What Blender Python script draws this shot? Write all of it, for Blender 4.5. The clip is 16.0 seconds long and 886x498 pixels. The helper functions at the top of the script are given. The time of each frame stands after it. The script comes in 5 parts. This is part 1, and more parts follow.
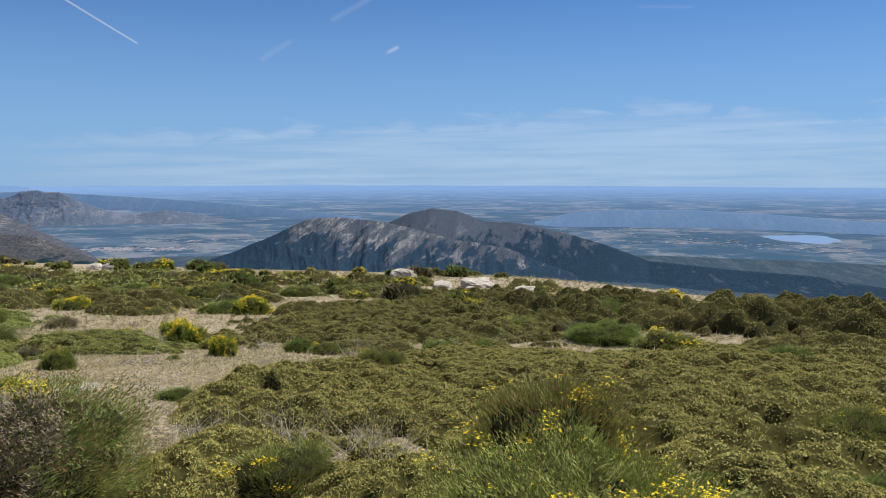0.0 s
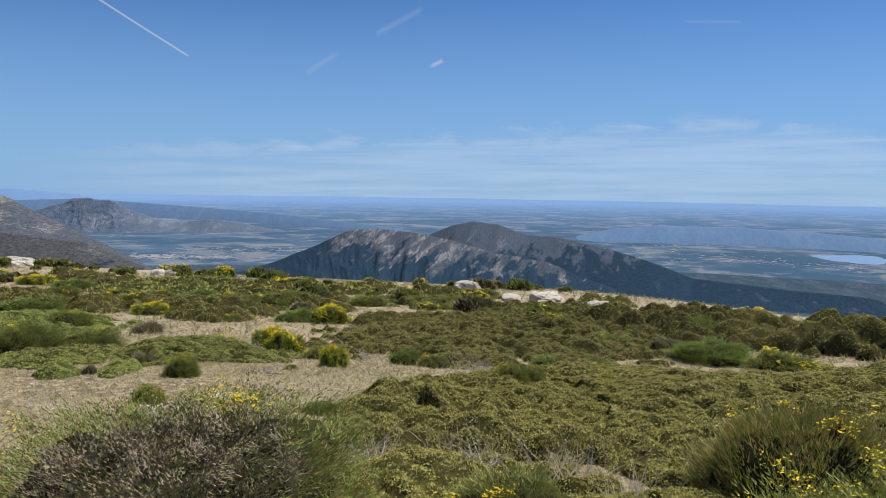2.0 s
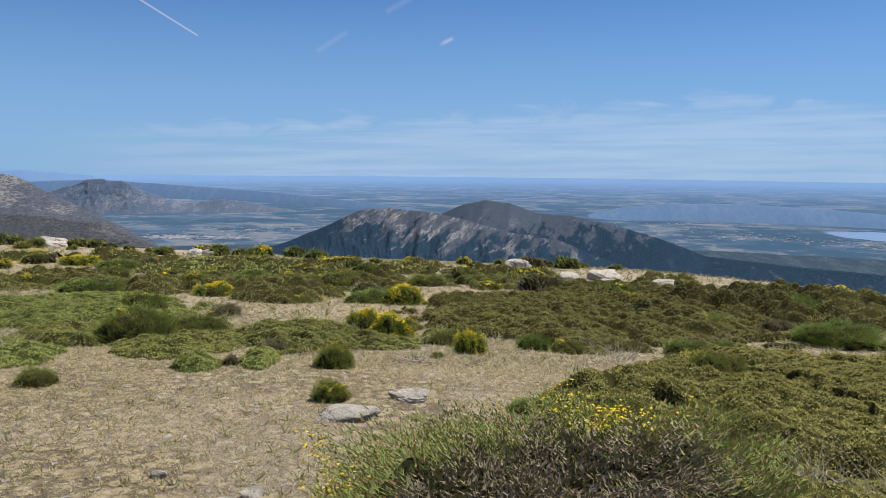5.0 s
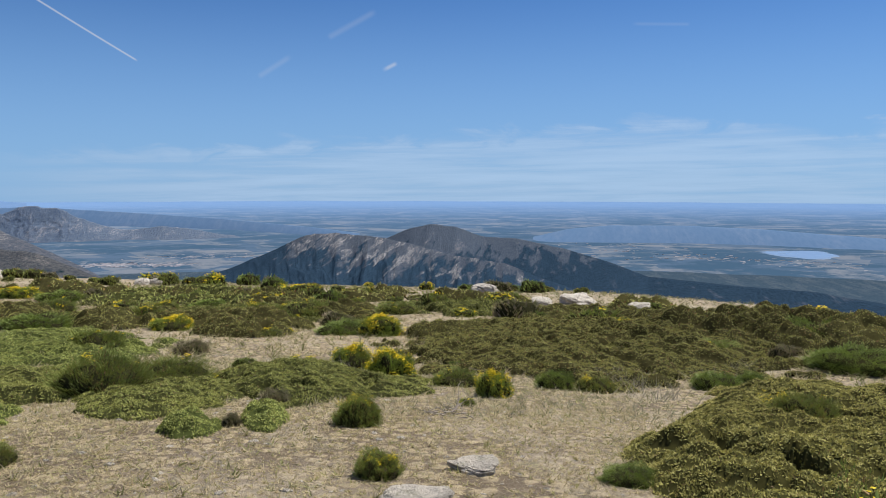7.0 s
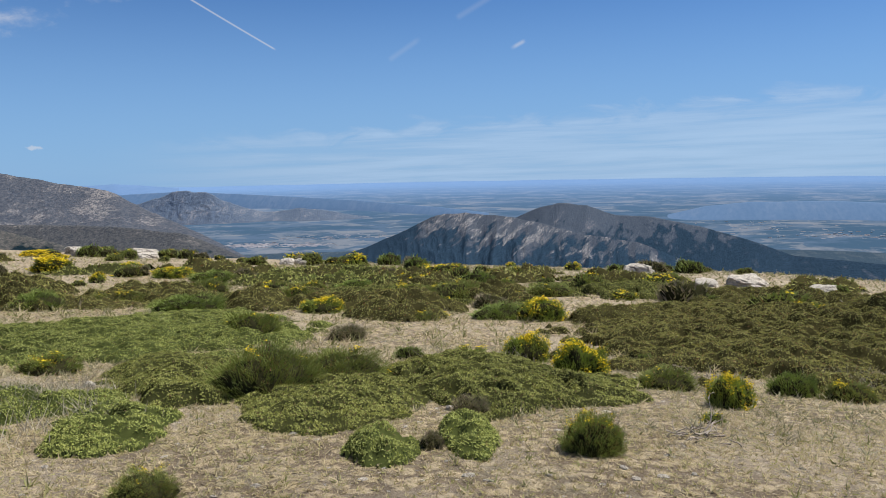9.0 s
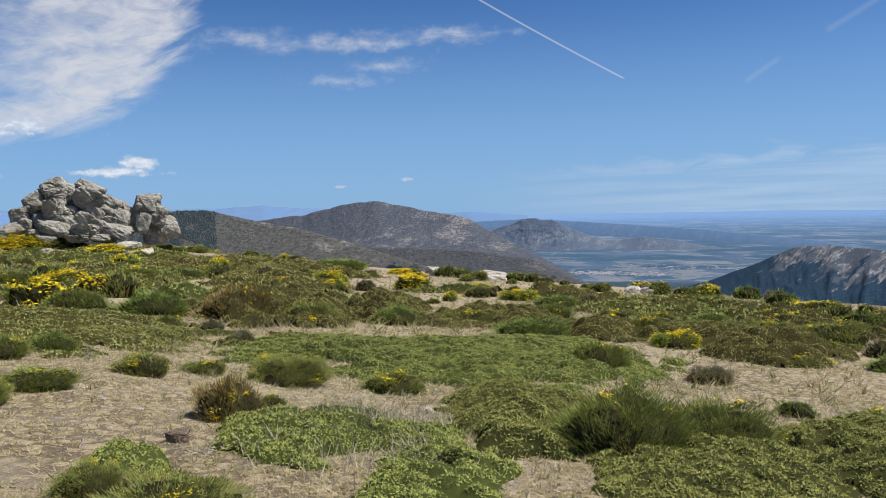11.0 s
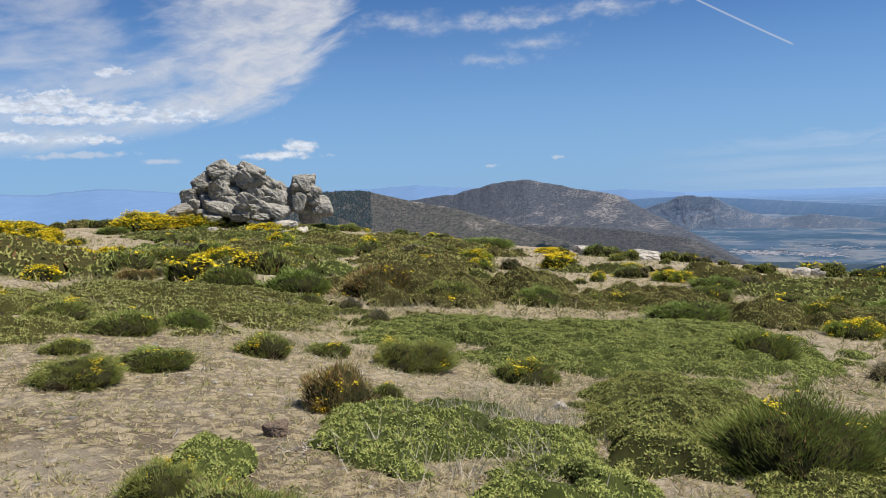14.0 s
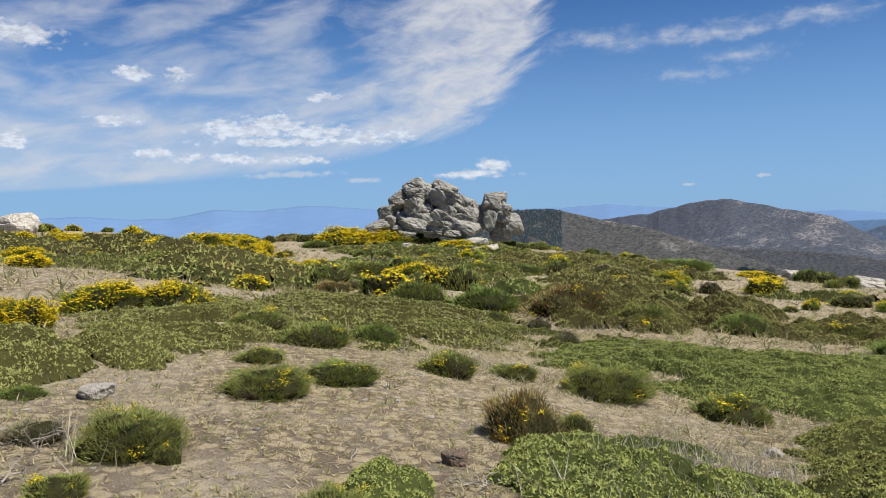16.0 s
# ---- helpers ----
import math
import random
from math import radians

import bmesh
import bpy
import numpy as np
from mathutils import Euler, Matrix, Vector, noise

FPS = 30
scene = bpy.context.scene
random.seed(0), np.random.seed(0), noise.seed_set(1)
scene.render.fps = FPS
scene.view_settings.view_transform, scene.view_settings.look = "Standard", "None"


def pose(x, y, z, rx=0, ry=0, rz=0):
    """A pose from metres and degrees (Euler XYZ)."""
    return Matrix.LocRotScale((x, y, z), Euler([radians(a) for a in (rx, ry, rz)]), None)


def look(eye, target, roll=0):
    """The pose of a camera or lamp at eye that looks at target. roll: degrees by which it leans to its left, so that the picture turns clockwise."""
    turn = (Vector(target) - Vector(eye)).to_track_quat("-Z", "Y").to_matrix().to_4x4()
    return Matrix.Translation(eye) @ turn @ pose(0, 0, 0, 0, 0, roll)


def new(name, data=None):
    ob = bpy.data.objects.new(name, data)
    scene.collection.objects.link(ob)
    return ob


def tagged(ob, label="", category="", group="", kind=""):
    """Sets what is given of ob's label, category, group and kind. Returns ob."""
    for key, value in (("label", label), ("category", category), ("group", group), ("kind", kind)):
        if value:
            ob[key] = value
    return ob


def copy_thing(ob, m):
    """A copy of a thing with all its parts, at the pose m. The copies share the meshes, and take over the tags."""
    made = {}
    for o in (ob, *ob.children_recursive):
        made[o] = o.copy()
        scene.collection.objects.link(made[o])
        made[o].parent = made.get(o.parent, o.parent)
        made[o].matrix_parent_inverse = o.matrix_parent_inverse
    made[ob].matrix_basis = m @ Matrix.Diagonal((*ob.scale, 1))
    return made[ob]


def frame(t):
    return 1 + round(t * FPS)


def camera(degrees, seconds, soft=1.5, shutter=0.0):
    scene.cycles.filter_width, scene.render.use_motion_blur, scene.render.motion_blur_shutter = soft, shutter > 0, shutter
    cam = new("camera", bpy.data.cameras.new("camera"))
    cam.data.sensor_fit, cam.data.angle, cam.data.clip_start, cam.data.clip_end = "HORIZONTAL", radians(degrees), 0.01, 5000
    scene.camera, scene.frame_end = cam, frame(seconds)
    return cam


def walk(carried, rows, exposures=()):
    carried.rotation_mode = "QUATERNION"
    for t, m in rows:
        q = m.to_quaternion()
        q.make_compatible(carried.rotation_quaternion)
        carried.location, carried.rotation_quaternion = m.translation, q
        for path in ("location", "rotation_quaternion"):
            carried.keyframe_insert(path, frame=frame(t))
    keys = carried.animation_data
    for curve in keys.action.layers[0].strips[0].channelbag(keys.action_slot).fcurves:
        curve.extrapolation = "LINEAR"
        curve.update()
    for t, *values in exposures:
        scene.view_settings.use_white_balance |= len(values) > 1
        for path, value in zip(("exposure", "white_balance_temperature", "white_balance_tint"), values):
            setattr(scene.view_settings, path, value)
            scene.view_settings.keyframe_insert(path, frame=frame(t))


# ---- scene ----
cam = camera(59.0, 16.0, soft=0.6)
PATH = [
    (0, (1.555, -3.04, 2.369), (1.271, -1.07, 2.17), 0.1),
    (0.5, (1.309, -2.869, 2.322), (0.95, -0.907, 2.172), -0.2),
    (1, (1.033, -2.795, 2.337), (0.645, -0.836, 2.216), -0.3),
    (1.5, (0.63, -2.686, 2.289), (0.261, -0.724, 2.171), 0.3),
    (2, (0.242, -2.631, 2.237), (-0.144, -0.676, 2.07), 0.9),
    (2.5, (-0.146, -2.483, 2.204), (-0.582, -0.54, 2.016), 1.0),
    (3, (-0.485, -2.381, 2.182), (-0.935, -0.441, 1.995), 1.0),
    (3.5, (-0.794, -2.329, 2.198), (-1.257, -0.394, 1.993), 0.5),
    (4, (-1.147, -2.208, 2.117), (-1.637, -0.283, 1.885), 0.5),
    (6.5, (-2.572, -1.112, 2.01), (-2.837, 0.863, 1.836), 0.5),
    (7, (-2.874, -0.754, 1.963), (-3.152, 1.22, 1.804), 0.1),
    (7.5, (-3.197, -0.41, 1.934), (-3.538, 1.554, 1.774), -0.2),
    (8, (-3.484, -0.048, 1.878), (-3.878, 1.903, 1.691), -0.6),
    (10.3, (-4.474, 1.477, 1.642), (-5.524, 3.172, 1.474), -1.2),
    (10.5, (-4.567, 1.593, 1.609), (-5.698, 3.236, 1.456), -1.2),
    (11, (-4.819, 1.85, 1.594), (-6.161, 3.329, 1.474), -1.2),
    (11.5, (-5.0, 2.045, 1.566), (-6.493, 3.373, 1.465), -1.1),
    (12, (-5.164, 2.148, 1.572), (-6.713, 3.41, 1.478), -1.9),
    (12.5, (-5.231, 2.26, 1.549), (-6.823, 3.465, 1.43), -2.4),
    (13, (-5.22, 2.384, 1.525), (-6.831, 3.559, 1.369), -2.5),
    (13.5, (-5.203, 2.453, 1.533), (-6.806, 3.634, 1.353), -2.4),
    (14, (-5.235, 2.531, 1.528), (-6.832, 3.724, 1.364), -1.9),
    (14.5, (-5.392, 2.591, 1.518), (-7.037, 3.723, 1.407), -1.6),
    (15, (-5.572, 2.655, 1.51), (-7.294, 3.668, 1.419), -1.4),
    (15.5, (-5.603, 2.715, 1.498), (-7.396, 3.594, 1.399), -1.3),
    (16, (-5.58, 2.736, 1.499), (-7.419, 3.515, 1.396), -1.5),
]
walk(cam, [(t, look(eye, target, roll)) for t, eye, target, roll in PATH], [(0.0, 0.42), (16.0, 0.42)])

# ---- world and sun ----
SUN_AZ, SUN_EL = 48.0, 58.0
sun = new("sun", bpy.data.lights.new("sun", "SUN"))
sun.data.energy, sun.data.angle, sun.data.color = 5.0, radians(0.53), (1.0, 0.95, 0.87)
sun_way = Vector((math.sin(radians(SUN_AZ)) * math.cos(radians(SUN_EL)), math.cos(radians(SUN_AZ)) * math.cos(radians(SUN_EL)), math.sin(radians(SUN_EL))))
sun.matrix_world = look(sun_way * 100, (0, 0, 0))

world = bpy.data.worlds.new("sky")
scene.world = world
world.use_nodes = True
WN, WL = world.node_tree.nodes, world.node_tree.links


class Graph:
    """Short hand for node trees: every call makes one node and returns its output."""

    def __init__(self, tree):
        self.tree = tree

    def put(self, value, socket):
        if isinstance(value, bpy.types.NodeSocket):
            self.tree.links.new(value, socket)
        else:
            socket.default_value = value

    def math(self, op, a, b=0.0, c=0.0):
        n = self.tree.nodes.new("ShaderNodeMath")
        n.operation = op
        for k, v in enumerate((a, b, c)):
            self.put(v, n.inputs[k])
        return n.outputs[0]

    def smooth(self, v, low, high):
        n = self.tree.nodes.new("ShaderNodeMapRange")
        n.interpolation_type = "SMOOTHSTEP"
        for k, x in enumerate((v, low, high, 0.0, 1.0)):
            self.put(x, n.inputs[k])
        return n.outputs[0]

    def noise(self, vector, scale, detail=4.0, rough=0.55, warp=0.0):
        n = self.tree.nodes.new("ShaderNodeTexNoise")
        self.put(vector, n.inputs["Vector"])
        for key, v in (("Scale", scale), ("Detail", detail), ("Roughness", rough), ("Distortion", warp)):
            self.put(v, n.inputs[key])
        return n.outputs["Fac"]

    def cells(self, vector, scale, output="Distance"):
        n = self.tree.nodes.new("ShaderNodeTexVoronoi")
        self.put(vector, n.inputs["Vector"])
        self.put(scale, n.inputs["Scale"])
        return n.outputs[output]

    def join(self, x, y, z=0.0):
        n = self.tree.nodes.new("ShaderNodeCombineXYZ")
        for k, v in enumerate((x, y, z)):
            self.put(v, n.inputs[k])
        return n.outputs[0]

    def split(self, v):
        n = self.tree.nodes.new("ShaderNodeSeparateXYZ")
        self.put(v, n.inputs[0])
        return n.outputs

    def mix(self, fac, a, b, blend="MIX"):
        n = self.tree.nodes.new("ShaderNodeMix")
        n.data_type, n.blend_type = "RGBA", blend
        self.put(fac, n.inputs[0])
        self.put((*a, 1.0) if isinstance(a, tuple) else a, n.inputs[6])
        self.put((*b, 1.0) if isinstance(b, tuple) else b, n.inputs[7])
        return n.outputs[2]

    def scaled(self, vector, sx, sy, sz):
        n = self.tree.nodes.new("ShaderNodeVectorMath")
        n.operation = "MULTIPLY"
        self.put(vector, n.inputs[0])
        n.inputs[1].default_value = (sx, sy, sz)
        return n.outputs[0]


W = Graph(world.node_tree)
sky = WN.new("ShaderNodeTexSky")
sky.sky_type, sky.sun_disc = "NISHITA", False
sky.sun_elevation, sky.sun_rotation = radians(SUN_EL), radians(SUN_AZ)
sky.altitude, sky.air_density, sky.dust_density, sky.ozone_density = 2000.0, 1.0, 0.3, 3.0
way = WN.new("ShaderNodeTexCoord").outputs["Generated"]
wx, wy, wz = W.split(way)
az = W.math("MULTIPLY", W.math("ARCTAN2", wx, wy), 180 / math.pi)
el = W.math("MULTIPLY", W.math("ARCSINE", wz), 180 / math.pi)


def near_line(a0, e0, a1, e1, half):
    """1 on the line between two directions (degrees), falling to 0 at half degrees from it."""
    da, de = a1 - a0, e1 - e0
    size = math.hypot(da, de)
    u, v = W.math("SUBTRACT", az, a0), W.math("SUBTRACT", el, e0)
    along = W.math("DIVIDE", W.math("ADD", W.math("MULTIPLY", u, da), W.math("MULTIPLY", v, de)), size)
    across = W.math("ABSOLUTE", W.math("DIVIDE", W.math("SUBTRACT", W.math("MULTIPLY", u, de), W.math("MULTIPLY", v, da)), size))
    inside = W.math("MULTIPLY", W.smooth(along, -0.3, 0.3), W.smooth(along, size + 0.25, size - 0.1))
    return W.math("MULTIPLY", inside, W.smooth(across, half, 0.0)), along


def puff(a, e, wide, high, scale, sharp=0.12):
    """A small heap of cloud round a direction, with a broken edge."""
    u = W.math("DIVIDE", W.math("SUBTRACT", az, a), wide)
    v = W.math("DIVIDE", W.math("SUBTRACT", el, e), high)
    far = W.math("SQRT", W.math("ADD", W.math("MULTIPLY", u, u), W.math("MULTIPLY", v, v)))
    wave = W.noise(W.join(W.math("MULTIPLY", az, 1.0), W.math("MULTIPLY", el, 1.6), a), scale, 5.0, 0.6)
    body = W.math("SUBTRACT", W.math("ADD", 1.0, W.math("MULTIPLY", W.math("SUBTRACT", wave, 0.5), 2.4)), far)
    return W.smooth(body, 0.0, sharp * 6)


def most(*masks):
    out = masks[0]
    for m in masks[1:]:
        out = W.math("MAXIMUM", out, m)
    return out


# High veil in the east, its slanting edge, the streaks beside it, and thin bands over the plain.
flat = W.join(az, W.math("MULTIPLY", el, 3.0), 0.0)
slant = W.join(W.math("ADD", W.math("MULTIPLY", az, 0.45), W.math("MULTIPLY", el, -0.2)), W.math("ADD", W.math("MULTIPLY", el, 1.1), W.math("MULTIPLY", az, -0.32)), 3.0)
fibre = W.noise(slant, 0.55, 7.0, 0.62, 0.4)
wisp = W.noise(flat, 0.22, 7.0, 0.6, 0.6)
rim = W.math("SUBTRACT", W.math("SUBTRACT", -53.2, W.math("DIVIDE", 70.0, W.math("MAXIMUM", el, 1.5))), az)
rim = W.math("ADD", rim, W.math("MULTIPLY", W.math("SUBTRACT", fibre, 0.5), 7.0))
streaky = W.noise(W.join(W.math("ADD", W.math("MULTIPLY", az, 0.16), W.math("MULTIPLY", el, 0.1)), W.math("ADD", W.math("MULTIPLY", el, 0.5), W.math("MULTIPLY", az, -0.10)), 9.0), 1.0, 7.0, 0.56, 0.35)
veil = W.math("MULTIPLY", W.smooth(rim, -0.4, 2.6), W.smooth(W.math("ADD", rim, W.math("MULTIPLY", W.math("SUBTRACT", streaky, 0.5), -22.0)), 17.0, 4.0))
veil = W.math("MULTIPLY", veil, W.smooth(el, 3.2, 6.5))
thin = W.math("MULTIPLY", W.smooth(rim, 0.0, 9.0), W.math("ADD", W.math("MULTIPLY", W.smooth(streaky, 0.34, 0.74), 0.75), W.math("MULTIPLY", W.smooth(el, 11.0, 2.0), 0.4)))
tuft = W.noise(W.join(W.math("MULTIPLY", az, 0.8), W.math("MULTIPLY", el, 1.7), 5.0), 0.5, 7.0, 0.65, 0.5)
streaks = most(puff(-53.5, 11.35, 7.5, 1.1, 0.5, 0.3), puff(-47.0, 11.4, 6.0, 0.9, 0.6, 0.3), puff(-41.5, 11.85, 5.5, 0.8, 0.6, 0.3), puff(-49.4, 8.8, 4.0, 0.65, 0.7, 0.3), puff(-46.3, 9.8, 3.8, 0.75, 0.6, 0.35))
streaks = W.math("MULTIPLY", streaks, W.math("ADD", 0.35, W.math("MULTIPLY", W.smooth(tuft, 0.3, 0.6), 0.65)))
band_up = W.math("ADD", 4.9, W.math("MULTIPLY", W.math("SUBTRACT", wisp, 0.5), 5.0))
band_up = W.math("SUBTRACT", band_up, W.math("MULTIPLY", W.math("ABSOLUTE", W.math("SUBTRACT", az, 8.0)), 0.055))
band = W.math("MULTIPLY", W.smooth(el, band_up, W.math("SUBTRACT", band_up, 1.4)), W.smooth(az, -42.0, -20.0))
layers = W.noise(W.join(W.math("MULTIPLY", az, 0.05), W.math("ADD", el, W.math("MULTIPLY", az, -0.02)), 7.0), 1.3, 6.0, 0.62, 0.25)
band = W.math("MULTIPLY", band, W.math("ADD", 0.15, W.smooth(layers, 0.32, 0.68)))
trail_a, along_a = near_line(-39.5, 14.3, -29.2, 8.42, 0.10)
trail_b, _ = near_line(-13.0, 12.2, -16.1, 10.5, 0.32)
trail_c, _ = near_line(-19.0, 9.0, -21.0, 7.7, 0.3)
trail_d, _ = near_line(-12.2, 8.35, -11.5, 8.7, 0.22)
trail_e, _ = near_line(5.5, 11.2, 9.0, 11.0, 0.18)
trails = most(W.math("MULTIPLY", trail_a, 0.5), W.math("MULTIPLY", trail_b, 0.10), W.math("MULTIPLY", trail_c, 0.10), W.math("MULTIPLY", trail_d, 0.4), W.math("MULTIPLY", trail_e, 0.07))
heaps = most(puff(-82.0, 5.9, 3.12, 1.01, 0.95), puff(-79.0, 6.1, 3.38, 1.22, 0.95), puff(-75.8, 5.7, 3.38, 0.81, 0.95), puff(-72.3, 5.4, 4.16, 0.88, 0.95), puff(-77, 5.0, 9.75, 0.47, 0.95), puff(-87.1, 4.3, 2.21, 0.57, 0.95), puff(-84.9, 3.95, 1.56, 0.54, 0.95), puff(-82.0, 3.9, 2.60, 0.54, 0.95), puff(-77.6, 3.75, 4.16, 0.47, 0.95), puff(-63.3, 3.05, 1.56, 0.57, 0.95), puff(-65.0, 2.45, 3.38, 0.41, 0.95), puff(-94.9, 11.8, 3.38, 1.01, 0.95), puff(-88.0, 9.5, 2.08, 0.68, 0.95), puff(-85.1, 9.6, 1.30, 0.61, 0.95), puff(-89.5, 6.5, 2.21, 0.61, 0.95), puff(-75.5, 8.2, 1.43, 0.47, 0.95), puff(-95.8, 5.1, 2.08, 0.81, 0.95))
small = most(puff(-49.5, 1.25, 0.6, 0.14, 2.0), puff(-44.8, 1.7, 0.6, 0.16, 2.0), puff(-77.7, 2.7, 4.0, 0.3, 0.9), puff(-72.8, 2.2, 2.0, 0.25, 1.0))
cover = most(W.math("MULTIPLY", veil, W.math("ADD", 0.55, W.math("MULTIPLY", W.smooth(tuft, 0.3, 0.62), 0.35))), W.math("MULTIPLY", thin, 0.72), W.math("MULTIPLY", streaks, 0.9), W.math("MULTIPLY", band, 0.42), trails, W.math("MULTIPLY", heaps, 0.74), W.math("MULTIPLY", small, 0.5))
SKY_STRENGTH = 0.072
CLOUD = (7.0, 7.15, 7.6)
air = W.mix(1.0, sky.outputs[0], (0.375, 0.65, 0.965), "MULTIPLY")
air = W.mix(W.math("MULTIPLY", W.smooth(el, 17.0, -1.5), 0.8), air, (2.75, 4.75, 7.8))
relief = W.noise(W.join(az, W.math("MULTIPLY", el, 2.2), 1.0), 1.1, 6.0, 0.65)
white = W.mix(W.math("MULTIPLY", heaps, W.smooth(relief, 0.38, 0.62)), CLOUD, (9.6, 9.8, 10.2))
white = W.mix(band, white, (5.3, 6.7, 8.6))
glow = W.mix(cover, air, white)
back = WN["Background"]
WL.new(glow, back.inputs[0])
back.inputs[1].default_value = SKY_STRENGTH


# ---- materials ----
def material(name, rough=0.9):
    m = bpy.data.materials.new(name)
    m.use_nodes = True
    b = m.node_tree.nodes["Principled BSDF"]
    b.inputs["Roughness"].default_value = rough
    b.inputs["Specular IOR Level"].default_value = 0.25
    return m, Graph(m.node_tree), b


def finish(m, g, b, colour, height=None, bump=0.3, distance=0.02):
    g.put((*colour, 1.0) if isinstance(colour, tuple) else colour, b.inputs["Base Color"])
    if height is not None:
        n = g.tree.nodes.new("ShaderNodeBump")
        n.inputs["Strength"].default_value, n.inputs["Distance"].default_value = bump, distance
        g.put(height, n.inputs["Height"])
        g.put(n.outputs[0], b.inputs["Normal"])
    return m


def coords(g, kind="Object"):
    return g.tree.nodes.new("ShaderNodeTexCoord").outputs[kind]


def island(g):
    return g.tree.nodes.new("ShaderNodeNewGeometry").outputs["Random Per Island"]


def place_of(g):
    return g.tree.nodes.new("ShaderNodeNewGeometry").outputs["Position"]


def leafy(name, light, dark, dry=None, share=0.0, glow=0.22, SPOT=7.0):
    """Leaves or stems: each blade has its own shade, some are dry, and light passes through a little."""
    m, g, b = material(name, 0.65)
    b.inputs["Specular IOR Level"].default_value = 0.2
    r = island(g)
    col = g.mix(g.math("ADD", 0.22, g.math("MULTIPLY", r, 0.56)), dark, light)
    patch = g.noise(coords(g), SPOT, 4.0, 0.7)
    col = g.mix(g.math("MULTIPLY", g.smooth(patch, 0.46, 0.68), 0.45), col, dark)
    col = g.mix(g.math("MULTIPLY", g.smooth(patch, 0.46, 0.34), 0.45), col, light)
    whole = g.tree.nodes.new("ShaderNodeObjectInfo").outputs["Random"]
    col = g.mix(g.math("MULTIPLY", whole, 0.3), col, tuple(0.6 * c for c in dark))
    if dry:
        chance = g.math("FRACT", g.math("MULTIPLY", r, 17.3))
        col = g.mix(g.smooth(chance, share + 0.03, share - 0.03), col, dry)
    finish(m, g, b, col)
    t = g.tree.nodes.new("ShaderNodeBsdfTranslucent")
    g.put(col, t.inputs[0])
    mixer = g.tree.nodes.new("ShaderNodeMixShader")
    mixer.inputs[0].default_value = glow
    g.put(b.outputs[0], mixer.inputs[1])
    g.put(t.outputs[0], mixer.inputs[2])
    g.put(mixer.outputs[0], g.tree.nodes["Material Output"].inputs[0])
    return m


def rocky(name, pale, grey, lichen, scale=1.0):
    m, g, b = material(name, 0.92)
    p = place_of(g)
    grain = g.noise(p, 9 * scale, 7.0, 0.8)
    blot = g.noise(p, 1.7 * scale, 7.0, 0.72)
    col = g.mix(g.smooth(blot, 0.35, 0.65), pale, grey)
    col = g.mix(g.math("MULTIPLY", g.smooth(g.noise(p, 3.1 * scale, 4.0, 0.7), 0.56, 0.66), 0.65), col, lichen)
    col = g.mix(g.math("MULTIPLY", g.smooth(grain, 0.5, 0.66), 0.6), col, (0.10, 0.098, 0.09))
    split = g.tree.nodes.new("ShaderNodeTexVoronoi")
    split.feature = "DISTANCE_TO_EDGE"
    g.put(g.scaled(p, 1, 1, 1.5), split.inputs["Vector"])
    split.inputs["Scale"].default_value = 0.6 * scale
    crack = g.smooth(g.math("ADD", split.outputs["Distance"], g.math("MULTIPLY", g.math("SUBTRACT", blot, 0.5), 0.12)), 0.0, 0.07)
    col = g.mix(g.math("MULTIPLY", g.math("SUBTRACT", 1.0, crack), 0.35), col, (0.09, 0.085, 0.075))
    return finish(m, g, b, col, g.math("ADD", g.math("MULTIPLY", grain, 0.9), g.math("ADD", g.math("MULTIPLY", crack, 0.3), g.math("MULTIPLY", blot, 1.3))), 0.9, 0.15 / scale)


def soil_material():
    """Dry turf and grit: straw-coloured cushions, darker brown in their gaps, pale sand and greyish moss."""
    m, g, b = material("dry_heath_soil", 0.97)
    p = place_of(g)
    flat = g.scaled(p, 1, 1, 0.3)
    fine, mid, wide = g.noise(p, 42.0, 5.0, 0.75), g.noise(p, 7.5, 6.0, 0.72), g.noise(p, 0.55, 4.0, 0.55)
    cush = g.cells(flat, 8.5)
    cush = g.math("ADD", cush, g.math("MULTIPLY", g.math("SUBTRACT", mid, 0.5), 1.1))
    col = g.mix(g.smooth(cush, 0.36, 0.56), (0.45, 0.365, 0.23), (0.185, 0.142, 0.094))
    col = g.mix(g.math("MULTIPLY", g.smooth(wide, 0.46, 0.60), 0.6), col, (0.42, 0.355, 0.26))
    col = g.mix(g.math("MULTIPLY", g.smooth(g.noise(p, 2.3, 6.0, 0.72), 0.52, 0.64), 0.65), col, (0.27, 0.235, 0.16))
    col = g.mix(g.math("MULTIPLY", g.smooth(fine, 0.52, 0.68), 0.6), col, (0.12, 0.094, 0.066))
    col = g.mix(g.math("MULTIPLY", g.smooth(g.noise(p, 4.1, 5.0, 0.7), 0.56, 0.66), 0.5), col, (0.235, 0.22, 0.115))
    col = g.mix(g.math("MULTIPLY", g.smooth(g.noise(p, 60.0, 3.0, 0.6), 0.60, 0.68), 0.8), col, (0.50, 0.45, 0.37))
    height = g.math("SUBTRACT", g.math("ADD", g.math("MULTIPLY", fine, 0.6), mid), g.math("MULTIPLY", cush, 0.8))
    return finish(m, g, b, col, height, 1.0, 0.06)


